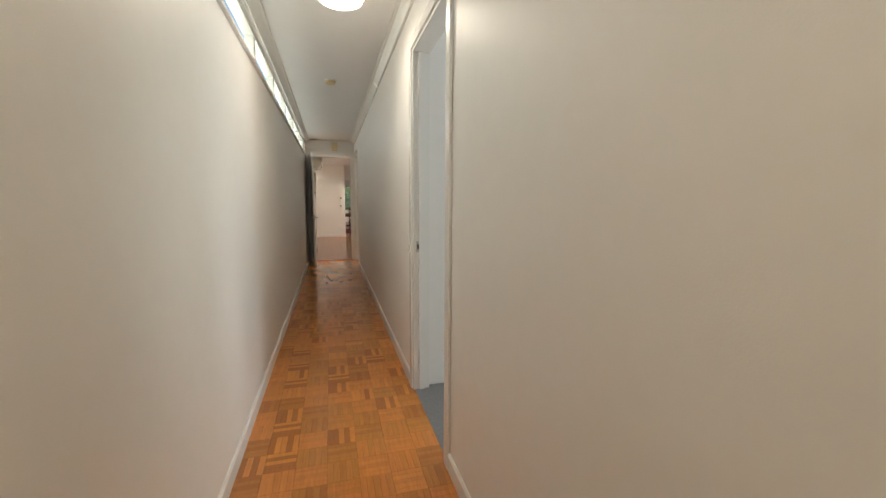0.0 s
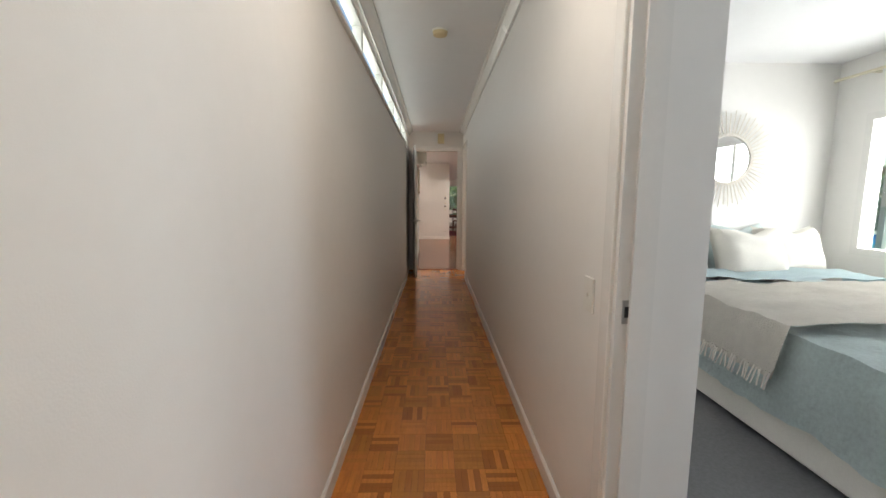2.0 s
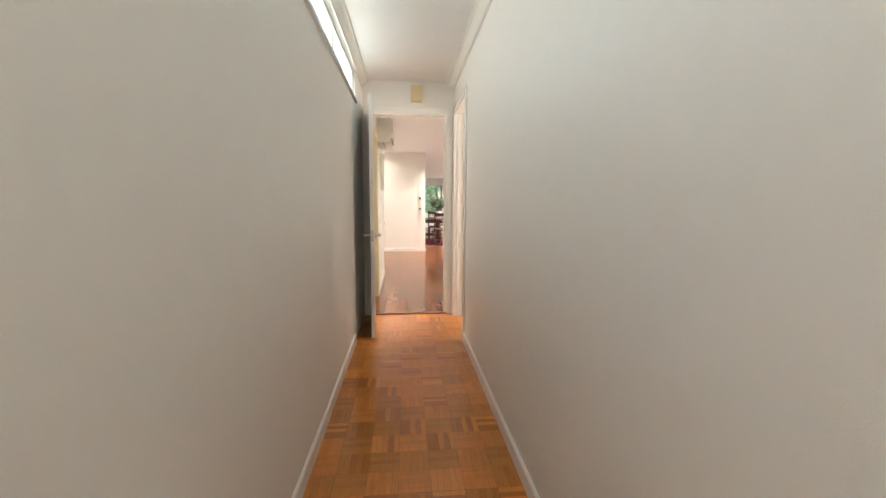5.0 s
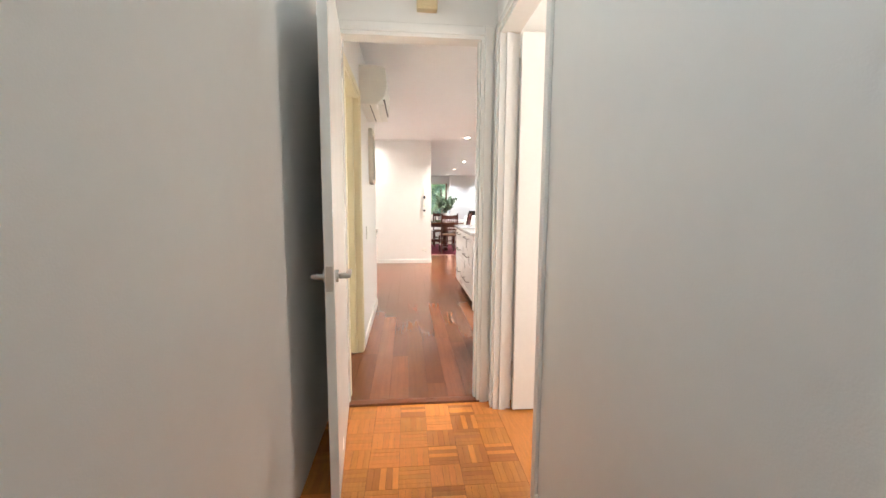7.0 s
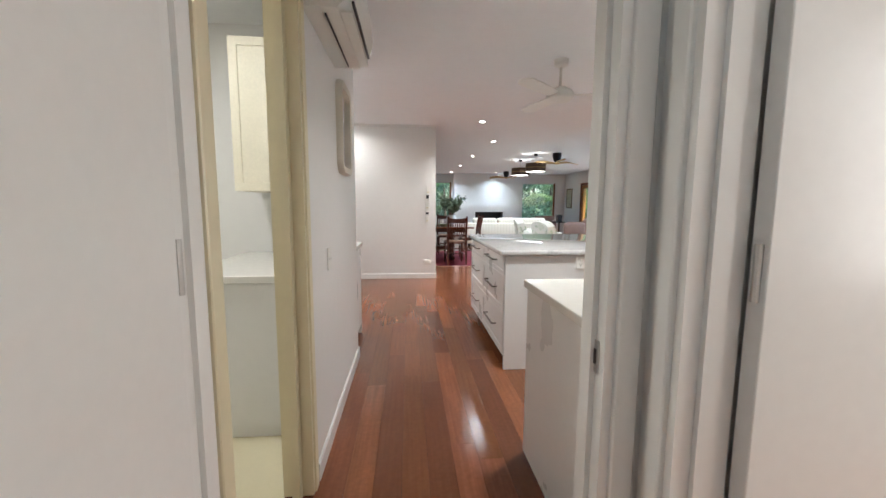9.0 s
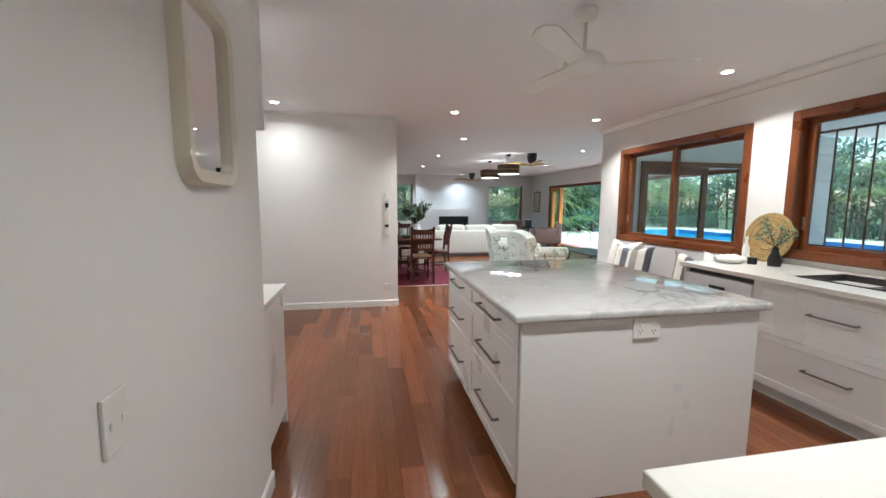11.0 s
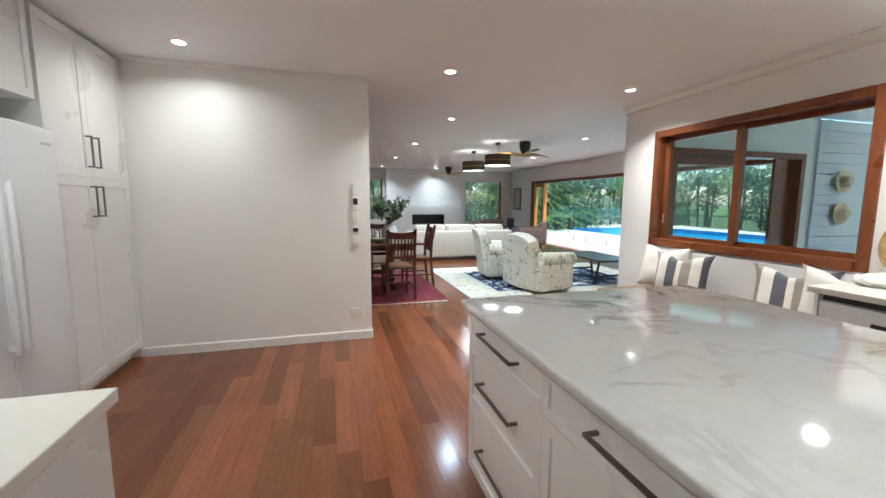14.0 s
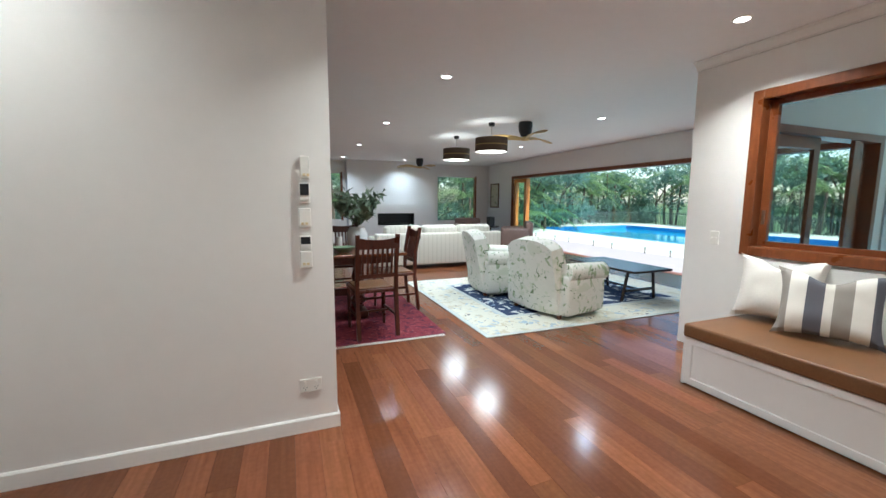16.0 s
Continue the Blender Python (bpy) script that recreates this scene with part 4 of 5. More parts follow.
for r in (0.06, 0.11, 0.16, 0.20):
    part("coil", lathe([(r - 0.012, 0.008), (r, 0.024), (r + 0.012, 0.008)], 36), WICKER, pl, smooth=True)


def leaves(bm, rnd, centre, radius, count, size, droop=0.0):
    for _ in range(count):
        while True:
            v = Vector((rnd.uniform(-1, 1), rnd.uniform(-1, 1), rnd.uniform(-1, 1)))
            if 0.15 < v.length < 1:
                break
        c = Vector(centre) + Vector((v.x * radius[0], v.y * radius[1], v.z * radius[2]))
        q = Euler((rnd.uniform(-1.2, 1.2), rnd.uniform(-1.2, 1.2), rnd.uniform(0, 6.28))).to_matrix()
        s = size * rnd.uniform(0.6, 1.3)
        pts = [Vector((-s * 0.5, 0, 0)), Vector((0, s * 0.24, s * 0.08)), Vector((s * 0.6, 0, -droop * s)), Vector((0, -s * 0.24, s * 0.08))]
        bm.faces.new([bm.verts.new(c + q @ p) for p in pts])
    return bm


def spray(name, label, m, pot, stems, r, size, count, seed, leafmat=LEAFGREY):
    ob = thing(name, label, "plant", m)
    pot(ob)
    rnd = random.Random(seed)
    fo = bmesh.new()
    for k in range(stems):
        a, l = 6.28 * k / stems + rnd.uniform(-0.4, 0.4), rnd.uniform(0.5, 1.0)
        tip = Vector((math.cos(a) * r * l, math.sin(a) * r * l, r * rnd.uniform(0.5, 1.5)))
        part("stem", cyl(0.003, 0.002, (0, 0, 0.0), tip, 5), BARK, ob)
        for i in range(count):
            f = rnd.uniform(0.35, 1.05)
            leaves(fo, rnd, tip * f, (r * 0.22,) * 3, 1, size)
    part("foliage", fo, leafmat, ob)
    return ob


def dark_vase(ob):
    part("vase", lathe([(0.0, -0.16), (0.045, -0.16), (0.05, -0.10), (0.03, -0.05), (0.022, 0.0), (0.018, 0.0)], 20), BLACKP, ob, "dark blue-black bottle vase", True)


spray("herb_vase", "dark bottle vase with fine green sprigs", pose(3.42, 3.24, 1.062), dark_vase, 9, 0.17, 0.035, 26, 4, LEAFGREY)
bo = thing("glass_jar", "short dark glass jar on the bench", "jar", pose(3.36, 3.38, 0.90))
part("body", lathe([(0.0, 0), (0.035, 0), (0.037, 0.06), (0.0, 0.065)], 18), BLACKP, bo, smooth=True)
gb = thing("soap_bottle", "slim white ceramic bottle on the bench", "bottle", pose(3.50, 3.57, 0.90))
part("body", lathe([(0.0, 0), (0.028, 0), (0.03, 0.12), (0.012, 0.16), (0.012, 0.20), (0.0, 0.20)], 18), PLASTIC, gb, smooth=True)
part("cap", cyl(0.014, 0.014, (0, 0, 0.20), (0, 0, 0.225), 12), PLASTIC, gb)
rnd = random.Random(5)
nap = bmesh.new()
bmesh.ops.create_icosphere(nap, subdivisions=3, radius=0.11)
for v in nap.verts:
    v.co.z = max(-0.03, v.co.z * 0.35 + 0.02 * noise.noise(v.co * 30))
    v.co.x *= 1.2
solid("folded_cloth", nap, LINEN, "crumpled white cloth on the bench end", "cloth", pose(3.25, 3.50, 0.932), True)

# window seat
ws = thing("window_seat", "white built-in window seat with panelled front", "bench seat")
part("body", box(2.935, 3.615, 0.0, 3.703, 5.60, 0.355), CABINET, ws)
shaker("front_panel", ws, "y", 2.935, -1, 3.615, 5.60, 0.01, 0.355, rail=0.045)
part("end_panel", box(2.917, 5.60, 0.0, 3.703, 5.618, 0.355), CABINET, ws)
part("back_panel", box(3.678, 3.615, 0.355, 3.704, 5.66, 0.885, 0.004), CABINET, ws)
solid("seat_cushion", box(2.90, 3.62, 0.357, 3.675, 5.62, 0.455, 0.018, 3), TAN, "long tan leather window seat cushion", "cushion", smooth=True)
for px, py, m_, lab, yaw, seed, sz in ((3.49, 5.38, LINEN, "large white linen cushion on the window seat", 104, 1, 0.50), (3.36, 5.02, STRIPE, "white linen cushion with black and tan stripes", 112, 2, 0.46), (3.46, 4.10, STRIPE, "white linen cushion with black and tan stripes", 112, 3, 0.46), (3.48, 3.80, LINEN, "large white linen cushion beside the bench", 104, 4, 0.50)):
    solid("cushion", pillow_bm(0.54, sz, 0.19, seed=seed, ears=0.14), m_, lab, "cushion", pose(px, py, 0.457, 0, 0, yaw - 180) @ pose(0, 0, 0, -17, 0, 0), True, "cushions on the window seat")

# peninsula by the door
pn = thing("peninsula_cabinet", "white low cabinet beside the hall doorway", "cabinet")
part("body", box(0.62, 0.12, 0.09, 1.72, 1.13, 0.86), CABINET, pn)
part("kickboard", box(0.66, 0.14, 0, 1.7, 1.09, 0.09), FLOORB, pn)
part("end_panel", box(0.602, 0.11, 0.0, 0.62, 1.14, 0.86), CABINET, pn)
solid("stone_worktop", box(0.59, 0.105, 0.862, 1.75, 1.17, 0.90, 0.005), STONE, "cream stone bench top beside the doorway", "worktop")
uc = thing("wall_cupboard", "white wall cupboard high beside the doorway", "cupboard")
part("body", box(0.60, 0.105, 1.62, 1.72, 0.42, 2.50), CABINET, uc)
for a, b in ((0.60, 1.16), (1.16, 1.72)):
    shaker("door", uc, "x", 0.42, 1, a, b, 1.62, 2.50)

# west side: bench, cupboards, refrigerator, pantry
wb = thing("west_cabinet", "white bench cabinet past the mirror wall", "cabinet")
part("body", box(-1.05, 2.51, 0.10, -0.47, 3.10, 0.86), CABINET, wb)
part("end_panel", box(-1.05, 3.10, 0.0, -0.452, 3.12, 0.86), CABINET, wb)
part("front_panel", box(-0.47, 2.51, 0.10, -0.452, 3.10, 0.86), CABINET, wb)
part("kickboard", box(-1.0, 2.52, 0, -0.50, 3.09, 0.10), FLOORB, wb)
solid("west_bench_top", box(-1.07, 2.505, 0.862, -0.435, 3.15, 0.90, 0.004), STONE, "cream stone bench top past the mirror wall", "worktop")
wu = thing("wall_cupboard", "white wall cupboard over the west bench", "cupboard")
part("body", box(-1.05, 2.51, 1.83, -0.53, 3.10, 2.54), CABINET, wu)
shaker("door", wu, "y", -0.53, 1, 2.51, 3.10, 1.83, 2.54)
filler = thing("tall_cabinet", "white tall cabinet beside the refrigerator", "cabinet")
part("body", box(-2.2, 3.17, 0.1, -1.57, 3.99, 2.54), CABINET, filler)
part("side_panel", box(-2.2, 3.14, 0, -1.55, 3.16, 2.54), CABINET, filler)
shaker("door", filler, "y", -1.57, 1, 3.17, 3.99, 0.1, 2.54)
rf = thing("refrigerator", "white two-door refrigerator in a cabinet recess", "refrigerator")
part("body", box(-2.2, 4.03, 0.03, -1.56, 4.92, 1.80), APPLIANCE, rf)
for a, b, hy in ((4.03, 4.43, 4.40), (4.435, 4.92, 4.465)):
    dr = part("door", box(-1.56, a, 0.06, -1.47, b, 1.80, 0.012, 3), APPLIANCE, rf, smooth=True)
    part("handle", boxes((-1.47, hy - 0.012, 0.62, -1.43, hy + 0.012, 0.66, 0.005, 1), (-1.47, hy - 0.012, 1.42, -1.43, hy + 0.012, 1.46, 0.005, 1), (-1.44, hy - 0.012, 0.60, -1.415, hy + 0.012, 1.48, 0.008, 2)), APPLIANCE, dr, smooth=True)
part("badge", box(-1.471, 4.80, 1.70, -1.468, 4.88, 1.715), STEEL, rf, "small silver badge")
part("kick_grille", box(-1.56, 4.05, 0.0, -1.52, 4.9, 0.055), BLACKP, rf)
oc = thing("overhead_cupboard", "white cupboard above the refrigerator", "cupboard")
part("body", box(-2.2, 4.0, 1.97, -1.57, 4.94, 2.54), CABINET, oc)
for a, b, hy in ((4.0, 4.47, 4.42), (4.47, 4.94, 4.52)):
    dr = shaker("door", oc, "y", -1.57, 1, a, b, 1.97, 2.54)
    bar_handle(dr, (-1.552, hy, 2.03), (-1.552, hy, 2.23), (0.032, 0, 0))
pt = thing("pantry", "tall white four-door pantry beside the refrigerator", "pantry")
part("body", box(-2.2, 4.95, 0.10, -1.555, 5.935, 2.52), CABINET, pt)
part("kickboard", box(-2.2, 4.95, 0, -1.63, 5.935, 0.10), CABINET, pt)
for a, b, hy in ((4.95, 5.42, 5.38), (5.42, 5.935, 5.47)):
    for z0, z1, h0 in ((0.10, 1.545, 1.27), (1.545, 2.52, 1.62)):
        dr = shaker("door", pt, "y", -1.555, 1, a, b, z0, z1, rail=0.06)
        bar_handle(dr, (-1.537, hy, h0), (-1.537, hy, h0 + 0.21), (0.034, 0, 0))

mi = thing("wall_mirror", "cream-framed rounded wall mirror on the white wall", "mirror", pose(-0.41, 1.90, 1.735, 0, 0, 90))


def rounded(w, h, r, y0, y1, inner=None, seg=8):
    def ring(w, h, r):
        out = []
        for cx, cz, a0 in ((w / 2 - r, h / 2 - r, 0), (-w / 2 + r, h / 2 - r, 90), (-w / 2 + r, -h / 2 + r, 180), (w / 2 - r, -h / 2 + r, 270)):
            for k in range(seg + 1):
                a = radians(a0 + 90 * k / seg)
                out.append((cx + r * math.cos(a), cz + r * math.sin(a)))
        return out
    bm = bmesh.new()
    o = ring(w, h, r)
    if inner is None:
        f = bm.faces.new([bm.verts.new((x, y0, z)) for x, z in o])
        bm.faces.new([bm.verts.new((x, y1, z)) for x, z in o])
        return bm
    i = ring(w - 2 * inner, h - 2 * inner, max(0.004, r - inner))
    m = ring(w - 0.016, h - 0.016, r - 0.008)
    loops = [[bm.verts.new((x, y, z)) for x, z in src] for src, y in ((o, y0), (o, (y0 + y1) / 2), (m, y1), (i, y1 + 0.004), (i, y0))]
    n = len(o)
    for a, b in zip(loops, loops[1:] + loops[:1]):
        for k in range(n):
            bm.faces.new((a[k], a[(k + 1) % n], b[(k + 1) % n], b[k]))
    return bm


part("frame", rounded(0.40, 0.56, 0.085, 0.0, -0.038, 0.045), OLDCREAM, mi, smooth=True)
part("glass", box(-0.165, -0.014, -0.24, 0.165, -0.010, 0.24), MIRROR, mi)
ac = thing("air_conditioner", "white split-system air conditioner high on the wall", "air conditioner")
acb = bmesh.new()
prof = [(-0.41, 2.36), (-0.24, 2.36), (-0.20, 2.34), (-0.19, 2.20), (-0.21, 2.12), (-0.27, 2.06), (-0.41, 2.06)]
ends = [[acb.verts.new((x, y, z)) for x, z in prof] for y in (0.98, 1.72)]
for k in range(len(prof)):
    acb.faces.new((ends[0][k], ends[0][(k + 1) % 7], ends[1][(k + 1) % 7], ends[1][k]))
acb.faces.new(ends[0])
acb.faces.new(ends[1][::-1])
part("case", acb, PLASTIC, ac)
part("louvre", box(-0.262, 1.02, 2.058, -0.215, 1.68, 2.066), PLASTIC, ac)
part("outlet_slot", boxes((-0.218, 1.03, 2.10, -0.206, 1.67, 2.108), (-0.33, 1.03, 2.054, -0.322, 1.67, 2.058)), BLACKP, ac, "dark outlet slot")
part("grille", boxes(*[(-0.40, 1.02, 2.362 + 0.0, -0.24, 1.03 + 0.0, 2.37)] + [(-0.40, 1.05 + 0.06 * k, 2.361, -0.24, 1.065 + 0.06 * k, 2.372) for k in range(11)]), PLASTIC, ac)

# wall controls beside the opening
for nm, z0, z1, w0, w1, scr in (("air_remote", 1.44, 1.56, 0.315, 0.362, None), ("intercom_screen", 1.31, 1.42, 0.305, 0.361, BLACKP), ("light_switch", 1.18, 1.285, 0.300, 0.362, None), ("air_controller", 1.06, 1.135, 0.30, 0.361, BLACKP), ("pool_remote", 0.96, 1.05, 0.30, 0.362, None)):
    c = thing(nm, {"air_remote": "white remote control in a wall holder", "intercom_screen": "wall control with a dark screen", "light_switch": "white double switch plate on the wall", "air_controller": "small white wall controller with a dark display", "pool_remote": "short white remote in a wall holder"}[nm], "control")
    part("case", box(w0, 5.918, z0, w1, 5.94, z1, 0.004), PLASTIC, c)
    if scr:
        part("screen", box(w0 + 0.006, 5.915, z0 + (z1 - z0) * 0.4, w1 - 0.006, 5.918, z1 - 0.006), scr, c, "dark display")
    for k in range(2):
        part("button", box(w0 + 0.012 + 0.02 * k, 5.915, z0 + 0.015, w0 + 0.026 + 0.02 * k, 5.918, z0 + 0.028), PLASTIC if scr else YELLOWED, c)

# laundry glimpsed through the cream doorway
lc = thing("laundry_cabinet", "white laundry cabinet with a cream top", "cabinet")
part("body", box(-1.2, 1.35, 0.08, -0.62, 2.37, 0.86), CABINET, lc)
part("door", box(-0.62, 1.37, 0.1, -0.602, 2.2, 0.84, 0.003), CABINET, lc)
part("top", box(-1.21, 1.33, 0.86, -0.59, 2.376, 0.90, 0.004), STONE, lc)
part("kickboard", box(-1.15, 1.37, 0, -0.66, 2.2, 0.08), CABINET, lc)
lu = thing("laundry_cupboard", "cream laundry wall cupboard with arched panels", "cupboard")
part("body", box(-1.1, 1.95, 1.35, -0.62, 2.378, 2.3), CREAMBOX, lu)
shaker("door", lu, "x", 1.95, -1, -1.1, -0.62, 1.35, 2.3, material=CREAMBOX)
pd = thing("laundry_door", "cream sliding laundry door slid into its pocket", "door")
part("door_leaf", box(-0.487, 0.86, 0.01, -0.453, 0.895, 2.08), CREAM, pd)
disk_lamp("laundry_lamp", -1.3, 1.1, C - 0.02, 0.2, 5)
ll = thing("laundry_light", "round lit ceiling light in the laundry", "lamp", pose(-1.3, 1.1, C))
part("diffuser", lathe([(0.0, 0), (0.13, 0), (0.12, -0.012), (0.0, -0.014)]), LIT, ll)
part("rim", lathe([(0.13, 0), (0.145, 0), (0.145, -0.012), (0.13, -0.012)]), TRIM, ll)


# ---- ceiling fittings ----
def downlight(x, y, z=C, share=1.0):
    dl = thing("downlight", "round white recessed ceiling downlight, lit", "lamp", pose(x, y, z), group="ceiling downlights")
    part("rim", lathe([(0.045, -0.001), (0.06, -0.001), (0.058, -0.006), (0.045, -0.009), (0.045, -0.001)], 24), TRIM, dl, smooth=True)
    part("lens", lathe([(0.0, -0.004), (0.045, -0.004), (0.045, -0.002), (0.0, -0.002)], 24), LIT, dl)
    # Past y = 7 the lamp is tinted blue in place of patio daylight.
    disk_lamp("downlight_lamp", x, y, z - 0.012, 0.085, DOWNLIGHT_W * share, (0.80, 0.90, 1.0) if y > 7 else (1.0, 0.95, 0.89), 155 if x < 0 else 125)


# The last three are guesses out of direct view, added to brighten the kitchen.
for x, y in ((-0.94, 5.45), (1.17, 5.52), (3.13, 5.55), (3.13, 3.56), (1.76, 7.45), (1.75, 9.97), (1.76, 12.63), (1.75, 15.3), (3.6, 15.4), (3.13, 1.55), (1.05, 1.5), (-0.94, 3.56)):
    downlight(x, y, share=0.6 if x < 0 and y < 4 else 0.28 if x < 0 else 0.6 if y > 15 else 0.65 if y < 2 and x < 2 else 0.45 if y < 2 else 1.1 if y > 7 else 0.65 if x > 3 and y < 5 else 0.85)
downlight(4.6, 8.4, C - 0.001, 1.1)
downlight(5.2, 11.5, C - 0.001, 1.1)

fan = thing("ceiling_fan", "white three-blade ceiling fan over the island", "fan", pose(1.374, 2.829, C))
part("canopy", lathe([(0.0, 0), (0.065, 0), (0.06, -0.05), (0.02, -0.07), (0.0, -0.07)]), PLASTIC, fan, smooth=True)
part("downrod", cyl(0.012, 0.012, (0, 0, -0.06), (0, 0, -0.25), 12), PLASTIC, fan, smooth=True)
part("motor", lathe([(0.0, -0.235), (0.05, -0.24), (0.105, -0.27), (0.12, -0.30), (0.115, -0.335), (0.09, -0.355), (0.0, -0.36)], 36), PLASTIC, fan, smooth=True)


def blade_bm(l0, l1, w0, w1, twist, thick=0.008, n=12, bow=0.0):
    bm = bmesh.new()
    rows = []
    for i in range(n + 1):
        f = i / n
        x = l0 + (l1 - l0) * f
        w = w0 + (w1 - w0) * math.sin(min(1, f * 1.25) * math.pi / 2)
        if f > 0.88:
            w *= max(0.35, math.sqrt(max(0, 1 - ((f - 0.88) / 0.12) ** 2)))
        tw = twist * (1 - 0.4 * f)
        zc = bow * math.sin(f * math.pi)
        rows.append([bm.verts.new((x, s * w / 2 * math.cos(tw), zc + s * w / 2 * math.sin(tw) + h)) for s, h in ((-1, thick / 2), (0, thick * 0.8), (1, thick / 2), (1, -thick / 2), (-1, -thick / 2))])
    for a, b in zip(rows, rows[1:]):
        for k in range(5):
            bm.faces.new((a[k], a[(k + 1) % 5], b[(k + 1) % 5], b[k]))
    bm.faces.new(rows[0])
    bm.faces.new(rows[-1][::-1])
    return bm


for k in range(3):
    b = part("blade", blade_bm(0.09, 0.64, 0.10, 0.135, 0.2), PLASTIC, fan, smooth=True)
    b.matrix_local = pose(0, 0, -0.31, 0, 0, -18 + 120 * k)


def bamboo_fan(x, y, turn, z=C):
    f = thing("designer_fan", "black ceiling fan with curved bamboo blades", "fan", pose(x, y, z), group="bamboo fans")
    part("motor", lathe([(0.0, 0), (0.105, 0), (0.11, -0.06), (0.10, -0.14), (0.07, -0.21), (0.04, -0.23), (0.0, -0.23)], 28), BLACKP, f, smooth=True)
    part("hub", lathe([(0.0, -0.23), (0.05, -0.225), (0.075, -0.255), (0.05, -0.28), (0.0, -0.285)], 24), BAMBOO, f, smooth=True)
    for k in range(3):
        b = part("blade", blade_bm(0.04, 0.66, 0.07, 0.19, 0.42, 0.01, 14, 0.04), BAMBOO, f, smooth=True)
        b.matrix_local = pose(0, 0, -0.255, 0, 0, turn + 120 * k)


bamboo_fan(3.75, 9.1, 20)
bamboo_fan(3.9, 14.9, 50)


def pendant(x, y):
    p = thing("drum_pendant", "brown woven drum pendant lamp, lit", "lamp", pose(x, y, C), group="drum pendants")
    part("canopy", lathe([(0.0, 0), (0.05, 0), (0.045, -0.05), (0.0, -0.055)]), BLACKP, p, smooth=True)
    part("cord", cyl(0.004, 0.004, (0, 0, -0.05), (0, 0, -0.30), 8), STEEL, p)
    sh = part("shade", lathe([(0.25, -0.24), (0.255, -0.24), (0.255, -0.45), (0.25, -0.45), (0.25, -0.24)], 40), SHADE, p, smooth=True)
    part("band", lathe([(0.2555, -0.34), (0.258, -0.34), (0.258, -0.355), (0.2555, -0.355)], 40), WICKER, sh, "pale woven band")
    part("diffuser", lathe([(0.0, -0.44), (0.247, -0.44), (0.247, -0.445), (0.0, -0.445)], 40), LITWARM, p)
    disk_lamp("pendant_lamp", x, y, C - 0.455, 0.4, 10, (0.95, 0.97, 1.0))


pendant(3.29, 9.35)
pendant(3.29, 10.75)

# ---- dining and living ----
def rug(name, label, x0, y0, x1, y1, layers, fringe=None):
    r = thing(name, label, "rug")
    z = 0.001
    for i, (inset, material, nm) in enumerate(layers):
        part(nm, box(x0 + inset, y0 + inset, z, x1 - inset, y1 - inset, z + (0.010 if i == 0 else 0.0025), 0.003 if i == 0 else 0), material, r)
        z += 0.010 if i == 0 else 0.0025
    if fringe:
        fb = bmesh.new()
        n = int((x1 - x0) / 0.02)
        for k in range(n):
            bm_box(fb, x0 + k * 0.02, y0 - 0.045, 0.001, x0 + k * 0.02 + 0.012, y0, 0.005)
        tagged(part("fringe", fb, THROW, r, "cream cotton fringe"), kind="stuff")
    return r


rug("red_rug", "deep red patterned wool rug under the dining table", -1.0, 7.22, 1.68, 9.7, ((0, REDRUG, "field"),), True)
rug("blue_rug", "cream-bordered navy floral rug under the armchairs", 2.0, 6.95, 5.75, 9.78, ((0, RUGEDGE, "border"), (0.05, RUGBORDER, "outer_band"), (0.50, RUGEDGE, "guard_stripe"), (0.56, BLUERUG, "field")))

tb = thing("dining_table", "dark red wooden dining table with pedestal legs", "table", pose(0.35, 8.35, 0.012))
part("tabletop", box(-1.10, -0.55, 0.715, 1.10, 0.55, 0.75, 0.008), TABLETOP, tb)
part("apron", boxes((-0.95, -0.43, 0.63, 0.95, -0.40, 0.715), (-0.95, 0.40, 0.63, 0.95, 0.43, 0.715), (-0.95, -0.40, 0.63, -0.92, 0.40, 0.715), (0.92, -0.40, 0.63, 0.95, 0.40, 0.715)), DARKWOOD, tb)
for sx in (-0.65, 0.65):
    part("pedestal", lathe([(0.05, 0.08), (0.09, 0.12), (0.06, 0.2), (0.05, 0.3), (0.085, 0.42), (0.055, 0.52), (0.08, 0.63)], 16, at=(sx, 0, 0)), DARKWOOD, tb, smooth=True)
    part("foot", box(sx - 0.05, -0.38, 0.0, sx + 0.05, 0.38, 0.09, 0.025), DARKWOOD, tb, smooth=True)
part("stretcher", box(-0.6, -0.03, 0.2, 0.6, 0.03, 0.28, 0.006), DARKWOOD, tb)


